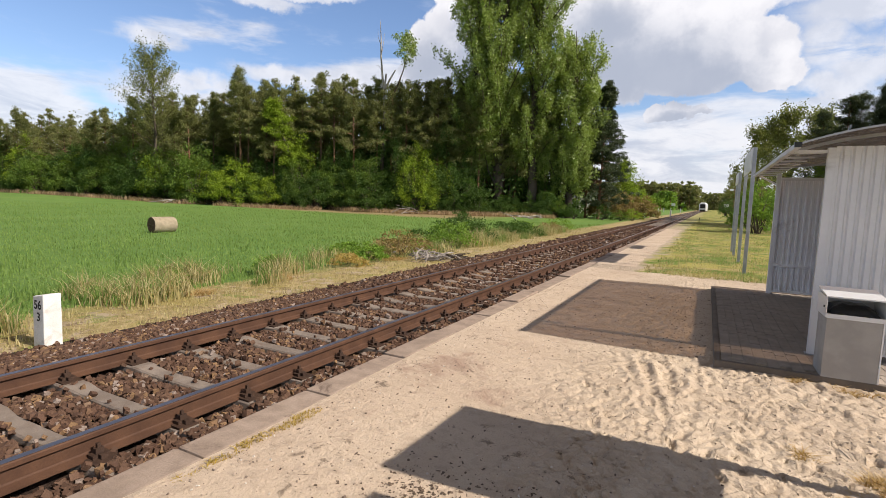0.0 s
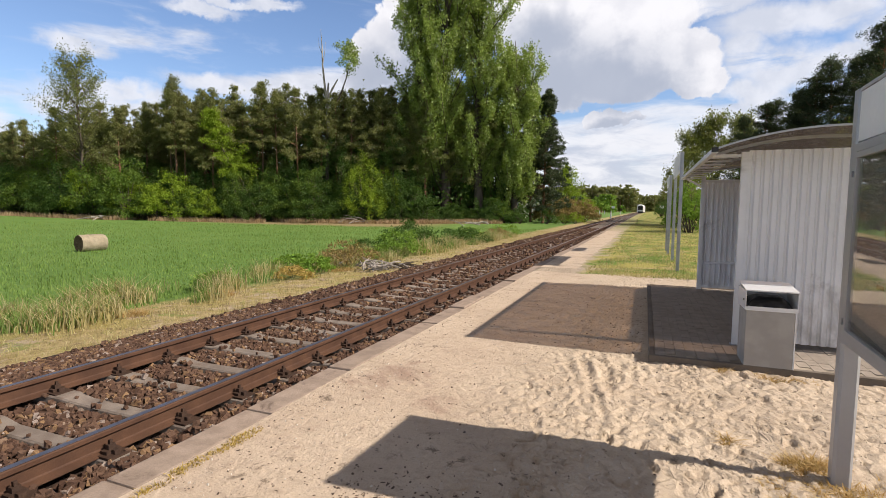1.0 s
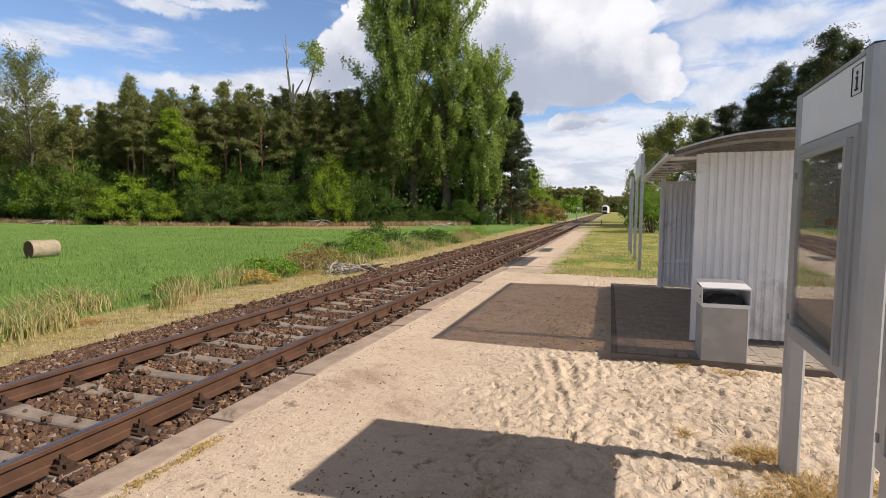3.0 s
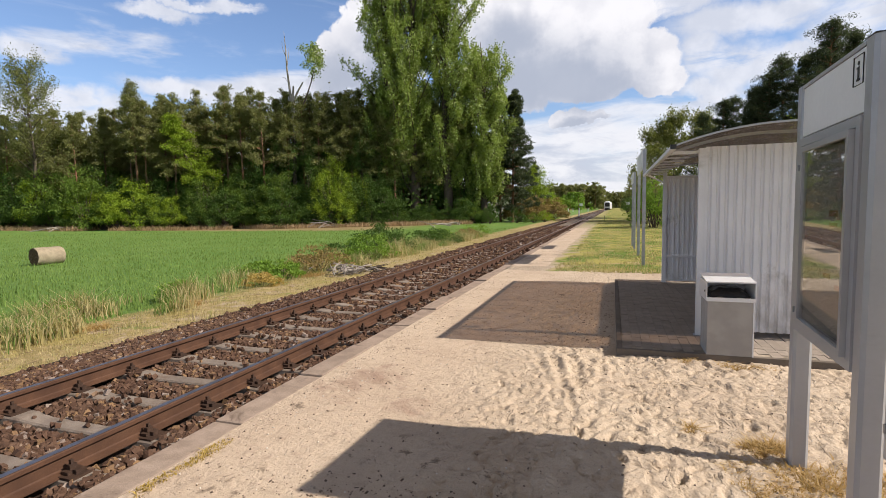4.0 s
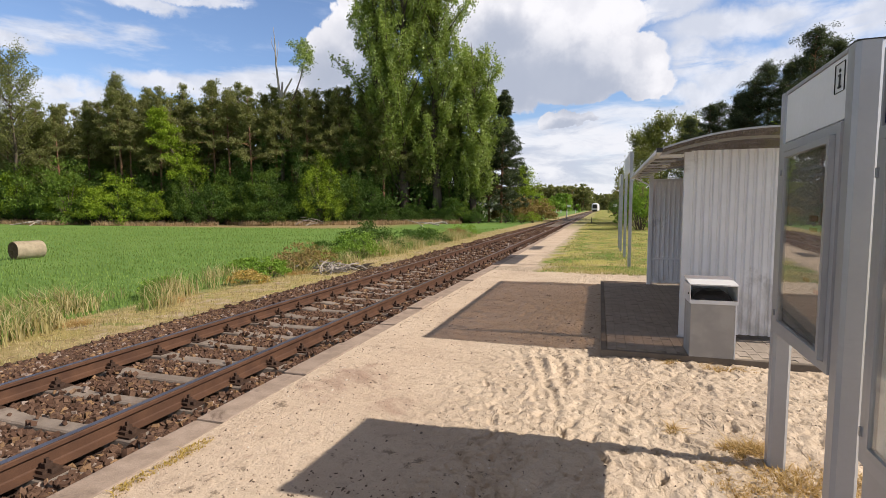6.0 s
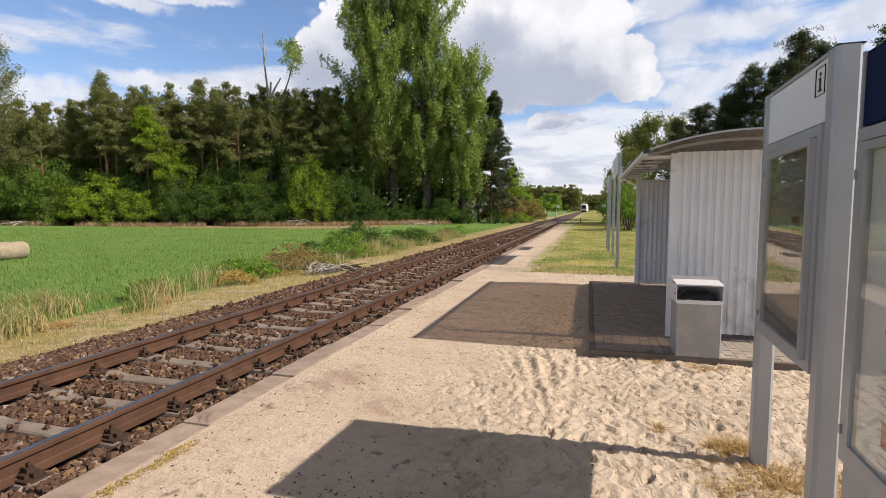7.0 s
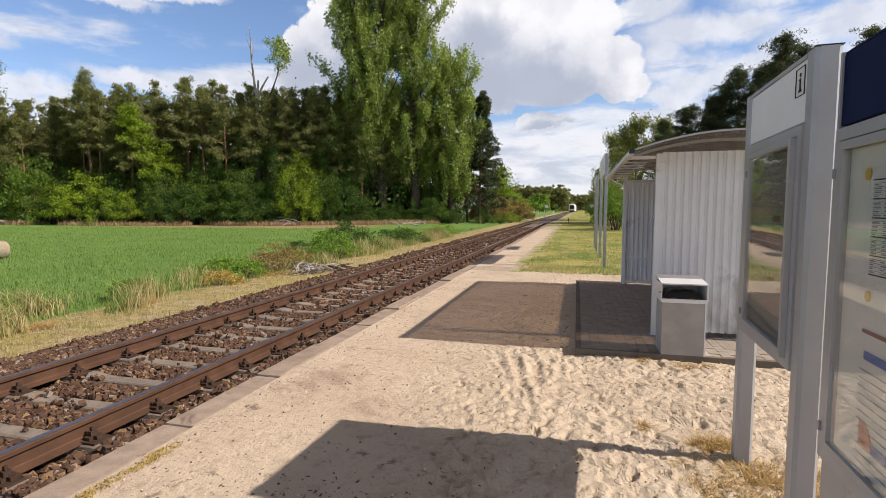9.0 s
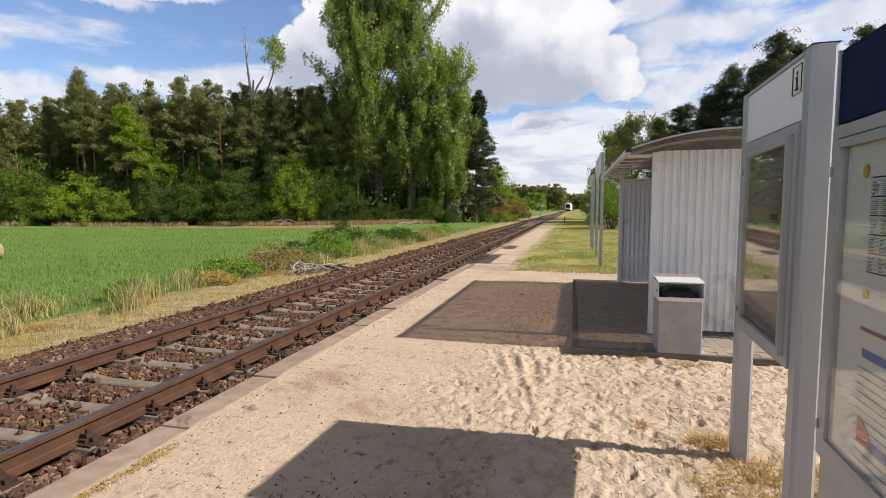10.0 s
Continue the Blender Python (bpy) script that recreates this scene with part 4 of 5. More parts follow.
# the small framed letter on the header
sign = part("sign_border", frame_bars(3.110, 3.218, 2.080, 2.206, 0.0028, BOARD_X - 0.008, BOARD_X - 0.004), "ink", board)
letter = bpy.data.curves.new("sign_letter", "FONT")
letter.body, letter.size, letter.extrude, letter.offset = "i", 0.125, 0.001, 0.002
glyph = new("sign_letter", letter)
dg = bpy.context.evaluated_depsgraph_get()
gm = bpy.data.meshes.new_from_object(glyph.evaluated_get(dg))
bpy.data.objects.remove(glyph)
gm.transform(pose(BOARD_X - 0.0065, 3.178, 2.100, 90, 0, -90))
part("sign_letter", gm, "ink", board, "black letter i")
for y0, y1, z0, z1 in ((3.146, 3.182, 2.0985, 2.107), (3.166, 3.182, 2.150, 2.156)):   # its slab serifs
    part("letter_serif", box(BOARD_X - 0.0075, BOARD_X - 0.0055, y0, y1, z0, z1), "ink", board)
part("post_cap", box(BOARD_X - 0.014, BOARD_X + 0.087, 2.980, 3.086, 2.246, 2.250), "black", board, "thin dark post cap")
P1 = BOARD_X + 0.004
for y, z, w, h, mat in ((3.26, 1.555, 0.11, 0.03, "brown_print"), (3.42, 1.53, 0.11, 0.03, "brown_print"), (3.26, 1.475, 0.11, 0.02, "brown_print"), (3.42, 1.475, 0.11, 0.02, "brown_print"),
                        (3.30, 1.18, 0.13, 0.022, "brown_print"), (3.48, 1.22, 0.09, 0.022, "brown_print"), (3.45, 1.78, 0.4, 0.02, "grey_print"), (3.36, 1.74, 0.3, 0.012, "grey_print")):
    part("printed_bar", box(P1 - 0.0025, P1 - 0.0005, y - w / 2, y + w / 2, z - h / 2, z + h / 2), mat, case1)
board2, case2 = info_board("grey metal notice board with a navy header and timetable sheets", 1.67, 2.732, ((2.50, 2.70), (1.68, 1.85)), 2.155, 1.87, 0.635, "navy", "dark navy header panel", "paper")
P2 = BOARD_X + 0.004
rng = random.Random(3)


def bar(y, z, w, h, mat, dx=0.0005):
    part("printed_bar", box(P2 - 0.0025 - dx, P2 - dx, y - w - 0.135, y - 0.135, z - h, z), mat, case2)


part("timetable", box(P2 - 0.003, P2 - 0.0006, 2.02, 2.495, 1.355, 1.70), "white_panel", case2, "white timetable sheet")
for k in range(26):
    z = 1.675 - k * 0.0122
    heavy = k % 5 == 0
    bar(2.605, z, 0.46, 0.004 if heavy else 0.0012, "ink" if heavy else "grey_print", 0.0032)
    if not heavy:
        for q in range(7):
            bar(2.60 - q * 0.066, z - 0.004, rng.uniform(0.015, 0.045), 0.004, "grey_print", 0.0032)
for k in range(12):
    bar(2.63, 1.05 - k * 0.028, rng.uniform(0.2, 0.45), 0.0035, "grey_print")
bar(2.60, 1.115, 0.24, 0.028, "blue_print", 0.0032)
bar(2.54, 0.83, 0.22, 0.028, "blue_print", 0.0032)
bar(2.62, 1.185, 0.2, 0.012, "brown_print", 0.0032)


def disc(y, z, r, a0, a1, mat, label):
    k = 20
    y -= 0.135
    rim = [(y + r * math.cos(a0 + (a1 - a0) * i / k), z + r * math.sin(a0 + (a1 - a0) * i / k)) for i in range(k + 1)]
    pts = [(y, z)] + rim
    v = [(P2 - 0.0065, a, b) for a, b in pts] + [(P2 - 0.004, a, b) for a, b in pts]
    m = len(pts)
    f = [(0, i, i + 1) for i in range(1, m - 1)] + [(m, m + i + 1, m + i) for i in range(1, m - 1)] + [(i, m + i, m + i + 1, i + 1) for i in range(1, m - 1)]
    raw("printed_mark", v, f, mat, case2, label)


disc(2.60, 0.80, 0.085, math.pi * 0.5, math.pi * 1.0, "red_print", "red printed segment")
disc(2.645, 1.695, 0.02, 0, 2 * math.pi, "yellow_print", "yellow round sticker")
disc(2.60, 1.295, 0.018, 0, 2 * math.pi, "yellow_print", "yellow round sticker")

# ---- sign posts beside the path ----
def name_sign(label, x, y0, y1, z_low, z_top):
    s = thing("station_sign", label, "sign", "signs beyond the shelter")
    for y in (y0, y1):
        part("post", box(x - 0.04, x + 0.04, y - 0.045, y + 0.045, -0.1, z_top, 0.006), "galv", s, "galvanised steel post")
    part("sign_panel", box(x - 0.062, x - 0.042, y0 - 0.03, y1 + 0.03, z_low, z_top - 0.004, 0.003), "white_panel", s, "pale sign panel seen nearly edge on")
    return s


name_sign("pale sign panel between two galvanised posts on the grass", 4.85, 14.95, 17.75, 2.52, 3.06)
name_sign("smaller pale sign panel between galvanised posts on the grass", 4.82, 20.25, 21.95, 2.42, 2.80)

# ---- kilometre stone ----
km = thing("kilometre_stone", "whitewashed stone post with black numbers beside the track", "marker stone", m=pose(-2.76, 3.52, -0.30, 0, 1.0, 4))
stone_bm = box(-0.098, 0.098, -0.095, 0.095, -0.15, 0.61, 0.012)
for v in stone_bm.verts:
    k = 1.06 - 0.1 * max(v.co.z, 0)
    v.co.x, v.co.y = v.co.x * k, v.co.y * k
    if v.co.z > 0.5:
        v.co.z += 0.02 * v.co.x / 0.12
part("stone_body", stone_bm, "whitewash", km, "whitewashed stone")


def numeral(txt, x, z, size):
    cu = bpy.data.curves.new("numeral", "FONT")
    cu.body, cu.size, cu.extrude, cu.offset, cu.align_x = txt, size, 0.001, 0.003, "CENTER"
    ob = new("numeral", cu)
    me = bpy.data.meshes.new_from_object(ob.evaluated_get(bpy.context.evaluated_depsgraph_get()))
    bpy.data.objects.remove(ob)
    me.transform(pose(x, -0.1005, z, 90, 0, 0))
    part("numeral", me, "ink", km, "black painted number")


numeral("56", 0.0, 0.455, 0.14)
numeral("3", 0.01, 0.315, 0.14)

# ---- hay bale ----
bale = thing("hay_bale", "weathered round hay bale lying in the meadow", "hay bale", m=pose(-19.35, 15.95, -0.14, 0, 0, 84) @ Matrix.Diagonal((0.92, 0.92, 0.9, 1.0)))
R, L = 0.43, 0.58
pts = []
for j in range(15):
    for i in range(40):
        a = 2 * math.pi * i / 40
        x = -L + 2 * L * j / 14
        r = R * (1 + 0.03 * noise.noise(Vector((x * 3, math.cos(a) * 2, math.sin(a) * 2)))) * (0.95 if j in (0, 14) else 1.0)
        pts.append((x, r * math.cos(a), max(r * math.sin(a), -0.40)))
faces = [(j * 40 + i, j * 40 + (i + 1) % 40, (j + 1) * 40 + (i + 1) % 40, (j + 1) * 40 + i) for j in range(14) for i in range(40)]
raw("wrapped_hay", pts, faces, "hay", bale, "pale weathered hay", True)
for j in (0, 14):
    ring = pts[j * 40:(j + 1) * 40]
    x = ring[0][0] + (-0.02 if j else 0.02)
    core = [(x, 0, 0)] + [(x + rng.uniform(-.02, .02), p[1] * .6, p[2] * .6) for p in ring] + list(ring)
    raw("end_face", core, [(0, 1 + i, 1 + (i + 1) % 40) for i in range(40)] + [(1 + i, 41 + i, 41 + (i + 1) % 40, 1 + (i + 1) % 40) for i in range(40)], "hay_end", bale, "dark coiled end of the bale")


# ---- plants ----
def leaves(rng, centres, spread, per, size, flat=1.0, slim=0.6, droop=0.0, small=True):
    """Many small folded leaves about the centres: verts and faces as arrays."""
    c = np.repeat(np.asarray(centres, dtype=float), per, axis=0)
    n = len(c)
    off = rng.normal(size=(n, 3)) * np.asarray(spread) * 0.55
    off[:, 2] *= flat
    c = c + off
    a = rng.normal(size=(n, 3))
    a[:, 2] -= droop
    a /= np.linalg.norm(a, axis=1)[:, None]
    b = np.cross(a, rng.normal(size=(n, 3)))
    b /= np.linalg.norm(b, axis=1)[:, None] + 1e-9
    s = size * rng.uniform(0.6, 1.35, size=(n, 1))
    nrm = np.cross(a, b) * s * 0.18
    if small:   # far leaves: one face each
        verts = np.stack([c - a * s * 0.5 - b * s * 0.5 * slim, c - a * s * 0.35 + b * s * 0.5 * slim, c + a * s * 0.6], axis=1).reshape(-1, 3)
        return verts.tolist(), np.arange(n * 3).reshape(-1, 3).tolist()
    verts = np.stack([c - a * s * 0.5, c + b * s * 0.5 * slim + nrm, c + a * s * 0.5, c - b * s * 0.5 * slim + nrm], axis=1).reshape(-1, 3)
    faces = np.arange(n * 4).reshape(-1, 4)
    return verts.tolist(), faces.tolist()


def limb(rng, start, way, length, r0, bend=0.25, bits=5):
    p, d = Vector(start), Vector(way).normalized()
    pts, radii = [p.copy()], [r0]
    for i in range(bits):
        d = (d + Vector(rng.normal(size=3)) * bend * 0.35).normalized()
        p = p + d * (length / bits)
        pts.append(p.copy())
        radii.append(r0 * (1 - 0.85 * (i + 1) / bits))
    return pts, radii


def plant(name, label, category, wood, wood_mat, crown, crown_mat, group="", crown_name="crown"):
    t = thing(name, label, category, group)
    raw("trunk", *joined(wood), wood_mat, t, smooth=True)
    if crown is not None:
        raw(crown_name, *crown, crown_mat, t)
    return t


def poplar(seed, h, r, per=60, size=0.25, mat="poplar", base=0.16, label="tall poplar with fresh green leaves at the wood's edge"):
    """Steep limbs that carry upright plumes of leaves round a stout stem."""
    rng = np.random.default_rng(seed)
    pts = [(0.22 * math.sin(k * 0.8 + seed), 0.2 * math.cos(k + seed), h * k / 9) for k in range(10)]
    pts[0] = (0, 0, -0.5)
    wood = [tube(pts, [0.62 * (1 - k / 9.6) * h / 30 for k in range(10)], 9)]
    centres = []
    for k in range(int(h * 2.9)):
        z = h * (base + (0.97 - base) * rng.uniform() ** 0.9)
        a = rng.uniform(0, 2 * math.pi)
        u = z / h
        reach = r * (0.40 + 0.70 * math.sin(math.pi * min(max((u - base * 0.6) / (1.08 - base * 0.6), 0), 1)) ** 0.55) * rng.uniform(0.45, 1.1)
        climb = rng.uniform(1.1, 2.2)
        lp, lr = limb(rng, (0, 0, max(z - reach * climb * 0.8, h * 0.1)), (math.cos(a), math.sin(a), climb), reach * 1.15 * math.hypot(1, climb), 0.11, 0.22, 6)
        wood.append(tube(lp, lr, 5))
        for q in (2, 3, 4, 5, 6):
            for _ in range(2):
                centres.append(tuple(Vector(lp[q]) + Vector(rng.normal(size=3)) * (0.28 + 0.05 * (6 - q))))
    crown = leaves(rng, centres, (0.42, 0.42, 0.85), per, size, 1.15, 0.8)
    return plant("poplar_tree", label, "tree", wood, "bark", crown, mat)


def pine(seed, h, bare=0.55, reach=2.6, per=26, size=0.34, label="tall pine with a bare reddish trunk", limbs=36, group="pines of the wood", mat="needle"):
    """Bare stem, whorls of crooked limbs, needles in dense tufts towards their ends."""
    rng = np.random.default_rng(seed)
    lean = rng.normal(size=2) * 0.3
    pts = [(lean[0] * (k / 6) ** 1.5, lean[1] * (k / 6) ** 1.5, h * k / 6) for k in range(7)]
    pts[0] = (0, 0, -0.5)
    wood = [tube(pts, [0.19 * (1 - 0.9 * k / 6) * h / 16 for k in range(7)], 6)]
    centres = []
    lop = rng.uniform(0, 2 * math.pi)
    for k in range(limbs):
        u = bare + (0.985 - bare) * rng.uniform()
        a = rng.uniform(0, 2 * math.pi)
        w = (u - bare) / (1 - bare)
        long = reach * (1 - w) ** 0.6 * (0.55 + 0.6 * math.sin(math.pi * min(1, 0.25 + w))) * rng.uniform(0.45, 1.2) * (1 + 0.28 * math.cos(a - lop)) + 0.25
        at = (lean[0] * u ** 1.5, lean[1] * u ** 1.5, h * u)
        lp, lr = limb(rng, at, (math.cos(a), math.sin(a), rng.uniform(-0.15, 0.35) + 0.5 * w), long, 0.05, 0.45, 5)
        wood.append(tube(lp[:5], lr[:5], 3))
        for q in (2, 3, 4, 5):
            if q == 2 and long < 1.2:
                continue
            centres.append(tuple(Vector(lp[q]) + Vector((0, 0, 0.12))))
            if rng.uniform() < 0.5:
                centres.append(tuple(Vector(lp[q]) + Vector(rng.normal(size=3)) * 0.32))
    for k in range(3):   # leading shoots
        centres.append((lean[0], lean[1], h * (1.0 - 0.018 * k)))
    for k in range(7):
        wood.append(tube(*limb(rng, (0, 0, h * rng.uniform(0.12, max(bare, 0.2))), (rng.normal(), rng.normal(), 0.1), rng.uniform(0.6, 1.8), 0.03, 0.3, 3), 3))
    crown = leaves(rng, centres, (0.38, 0.38, 0.26), per, size, 0.9, 0.30)
    return plant("pine_tree", label, "tree", wood, "pine_bark", crown, mat, group)


def bush(seed, h, r, mat, label, per=40, size=0.2, n=80, name="bush", group="", wood="bark"):
    """Stems that end in separate leafy clumps, thicker on the outside."""
    rng = np.random.default_rng(seed)
    stems, centres = [], []
    for k in range(n):
        a, u = rng.uniform(0, 2 * math.pi), rng.uniform() ** 0.5
        tip = Vector((math.cos(a) * r * u, math.sin(a) * r * u, h * (1 - 0.72 * u ** 2.4) * (0.25 + 0.8 * rng.uniform() ** 0.55)))
        centres.append(tuple(tip))
        if k % 4 == 0:
            stems.append(tube([Vector((rng.normal() * 0.12, rng.normal() * 0.12, -0.2)), tip * 0.5 + Vector((0, 0, h * 0.08)), tip], [0.05 * h / 4, 0.03 * h / 4, 0.008], 4))
    crown = leaves(rng, centres, (r * 0.19, r * 0.19, h * 0.075), per, size, 1.0, 0.65)
    return plant(name, label, "bush" if name == "bush" else "tree", stems, wood, crown, mat, group, "foliage")


def slender(seed, h, r, mat, label, per=30, size=0.2, n=26, wood="bark", name="birch_tree"):
    """A thin, see-through tree with hanging sprays."""
    rng = np.random.default_rng(seed)
    pts = [(0.15 * math.sin(k + seed), 0.15 * math.cos(2 * k), h * k / 7) for k in range(8)]
    pts[0] = (0, 0, -0.4)
    stems, centres = [tube(pts, [0.2 * (1 - 0.9 * k / 7) * h / 16 for k in range(8)], 7)], []
    for k in range(n):
        u = rng.uniform(0.3, 0.98)
        a = rng.uniform(0, 2 * math.pi)
        lp, lr = limb(rng, (0, 0, h * u), (math.cos(a), math.sin(a), 0.9), r * (1.25 - u) * rng.uniform(0.8, 1.5), 0.045, 0.35)
        stems.append(tube(lp, lr, 4))
        centres += [tuple(lp[q]) for q in (2, 3, 4, 5)]
    crown = leaves(rng, centres, (0.55, 0.55, 0.8), per, size, 1.2, 0.6, 0.4)
    return plant(name, label, "tree", stems, wood, crown, mat)


def stand(ob, x, y, turn=0.0, scale=1.0, tall=1.0, dz=0.0):
    m = Matrix.LocRotScale((x, y, land(x, y) + dz), Euler((0, 0, radians(turn))), (scale, scale, scale * tall))
    ob.matrix_world = m
    return ob


def again(ob, x, y, turn, scale=1.0, tall=1.0):
    k = ob.scale   # the first one's own size
    return copy_thing(ob, Matrix.LocRotScale((x, y, land(x, y)), Euler((0, 0, radians(turn))), Vector((scale / k.x, scale / k.y, scale * tall / k.z))))


# the big poplars and their neighbours
stand(poplar(1, 36.0, 5.0, 60), -21.9, 66.0)
stand(poplar(5, 33.5, 3.2, 48), -25.3, 65.0, 200)
stand(poplar(2, 33.0, 3.6, 50), -17.6, 67.5, 40)
stand(poplar(3, 24.5, 3.5, 60), -13.0, 69.5, 90)
dark = stand(pine(90, 18.5, 0.10, 4.6, 46, 0.36, "dark broad conifer beside the poplars", 120, "", "dark_needle"), -9.6, 73.0)
again(dark, -11.9, 75.5, 120, 1.03)
slim_tree = stand(slender(11, 20.5, 6.4, "birch_leaf", "slender half-bare birch above the wood's edge", 42, 0.21, 84), -65.7, 45.7)


def leaning_tree(seed):
    """A young tree bent over to one side, with sprays along its bow and a few bare tips."""
    rng = np.random.default_rng(seed)
    bow = [(3.2, 0, -0.4), (2.4, 0.1, 3.2), (0.9, 0.1, 6.4), (-0.9, 0, 9.6), (-1.9, 0.1, 12.4), (-2.4, 0.1, 14.0)]
    wood, centres = [tube(bow, [0.2, 0.17, 0.13, 0.09, 0.05, 0.015], 7)], []
    for k in range(58):
        t = 1.4 + 3.5 * rng.uniform()
        at = Vector(bow[int(t)]).lerp(Vector(bow[int(t) + 1]), t - int(t))
        a = rng.uniform(0, 2 * math.pi)
        lp, lr = limb(rng, at, (math.cos(a), math.sin(a), rng.uniform(-0.1, 0.8)), (5.6 - 0.9 * t) * rng.uniform(0.5, 1.2), 0.05, 0.4, 5)
        wood.append(tube(lp, lr, 4))
        centres += [tuple(lp[q]) for q in (1, 2, 3, 4, 5)]
    return plant("young_tree", "young leaning tree with yellow-green leaves", "tree", wood, "bark", leaves(rng, centres, (0.45, 0.45, 0.35), 44, 0.2, 1.0, 0.6, 0.5), "fresh_shrub")


stand(leaning_tree(12), -47.6, 53.2, 40)

# broken dead tree with one leafy branch
rng_n = np.random.default_rng(31)
snag = thing("dead_tree", "broken bleached dead tree with one leafy branch", "tree", m=pose(-36.3, 59.2, -0.3) @ Matrix.Diagonal((0.97, 0.97, 0.97, 1.0)))
wood = [tube([(0.09, 0.09, 11.7), (0.1, 0.1, 12.6), (0.0, 0, 16.5), (0.25, 0, 19.0)], [0.22, 0.23, 0.20, 0.11], 8),
        tube([(0.05, 0, 16.0), (-0.35, 0, 18.6), (-0.75, 0.1, 21.5), (-0.8, 0.1, 24.0), (-1.0, 0.1, 26.4)], [0.19, 0.15, 0.11, 0.08, 0.02], 6),
        tube([(-0.75, 0.1, 21.5), (-0.35, 0, 23.0), (-0.15, 0, 24.6)], [0.06, 0.04, 0.01], 5), tube([(-0.8, 0.1, 23), (-1.25, 0, 24.2), (-1.3, 0, 25.2)], [0.05, 0.03, 0.01], 5),
        tube([(-0.5, 0, 19.5), (-1.0, 0, 20.2), (-1.5, 0, 20.4)], [0.05, 0.03, 0.01], 5),
        tube([(0.2, 0, 17.0), (0.9, 0, 18.2), (1.7, 0.1, 19.4)], [0.17, 0.13, 0.09], 6)]
raw("trunk", *joined(wood), "dead_wood", snag, "bleached barkless top", smooth=True)
raw("lower_trunk", *tube([(-0.2, 0, -0.5), (-0.1, 0, 6), (0.1, 0.1, 12.3)], [0.30, 0.27, 0.24], 8), "bark", snag, "dark bark of the lower trunk", smooth=True)
branch = raw("branch", *tube([(0.1, 0, 14.5), (1.9, 0.2, 17.0), (2.9, 0.3, 19.4), (3.9, 0.2, 22.4)], [0.14, 0.11, 0.07, 0.03], 6), "bark", snag)
tuft = [(rng_n.uniform(2.2, 4.6) + 0.35 * (k % 3), rng_n.normal() * 0.8, 20.2 + 3.2 * rng_n.uniform() ** 1.2 + 0.3 * (k % 4)) for k in range(34)]
tagged(raw("leaf_tuft", *leaves(rng_n, tuft, (0.5, 0.5, 0.45), 60, 0.24), "poplar", branch), kind="stuff")

# the wood: rows of pines behind a hem of bushes and broad-leaved trees
EDGE = [(-112, 38), (-83, 43), (-60, 46.5), (-40, 55), (-24, 60), (-12, 68)]


def along(u):
    """A place on the wood's edge, u from 0 to 1, and the way into the wood."""
    u = min(max(u, 0), 0.9999) * (len(EDGE) - 1)
    i = int(u)
    a, b = Vector(EDGE[i]), Vector(EDGE[i + 1])
    d = (b - a).normalized()
    return a.lerp(b, u - i), Vector((-d.y, d.x))


rng = random.Random(77)


def put(kinds, taken, q, p, size, tall):
    """The first of a kind is stood up, the others are copies."""
    if q not in taken:
        taken.add(q)
        stand(kinds[q], p.x, p.y, rng.uniform(0, 360), size, tall)
    else:
        again(kinds[q], p.x, p.y, rng.uniform(0, 360), size, tall)


PINES = [pine(40 + k, (17.5, 18.5, 16.5, 18.0, 15.5, 17.0)[k], (0.44, 0.52, 0.36, 0.55, 0.30, 0.42)[k], 2.9, 31, 0.29, limbs=50) for k in range(6)]
BACK = [pine(50 + k, (17.5, 16.5, 18.0)[k], 0.45, 3.1, 18, 0.42, "tall pine standing deeper in the wood", 34) for k in range(3)]
used, used_back = set(), set()
for row, many in enumerate((40, 38, 36, 34)):
    for k in range(many):
        u = (k + rng.uniform(0.1, 0.9)) / many
        p, inward = along(u)
        p = p + inward * (3.4 + row * 3.3 + rng.uniform(-1.5, 1.5))
        size = (0.84 + 0.30 * smooth01(u, 0.1, 0.55)) * rng.uniform(0.86, 1.07) + 0.015 * row
        if row < 2:
            put(PINES, used, rng.randrange(6), p, size * 0.87, 1.0)
        else:
            put(BACK, used_back, rng.randrange(3), p, size * 0.885, 1.0)
again(PINES[1], -54.5, 51.0, 70, 1.02)   # one that stands clear of the others
BROAD = [bush(60 + k, 10.0, 3.3, ("dark_shrub", "fresh_shrub", "mid_shrub")[k], ("dark green broad-leaved tree in the wood", "light green broad-leaved tree in the wood", "mid-green broad-leaved tree in the wood")[k], 84, 0.205, 56, "broad_leaved_tree", "trees in the wood") for k in range(3)]


def bright(u, low=0.10, high=0.55):
    """True for the sunny, fresh green stretch of the wood's edge, now and then elsewhere."""
    return rng.random() < (high if 0.30 < u < 0.52 else low)


used = set()
for many, deep_in, lo, hi in ((32, 1.2, 0.55, 0.85), (34, 2.9, 0.8, 1.05), (24, 5.0, 0.9, 1.2)):
    for k in range(many):
        u = (k + rng.uniform(0, 1)) / many
        p, inward = along(u)
        p = p + inward * (deep_in + rng.uniform(-1.0, 1.0))
        if u > 0.79 and deep_in < 5:   # the poplars stand free
            continue
        # mostly the dark leaf towards the poplars: shade put into the colour
        q = 1 if bright(u, 0.04, 0.35) else rng.choice((0, 0, 2) if u < 0.55 else (0, 0, 0, 2))
        lift = 0.95 + 0.50 * smooth01(u, 0.50, 0.60)   # taller towards the poplars
        put(BROAD, used, q, p, rng.uniform(0.7, 1.0), rng.uniform(lo, hi) * lift)
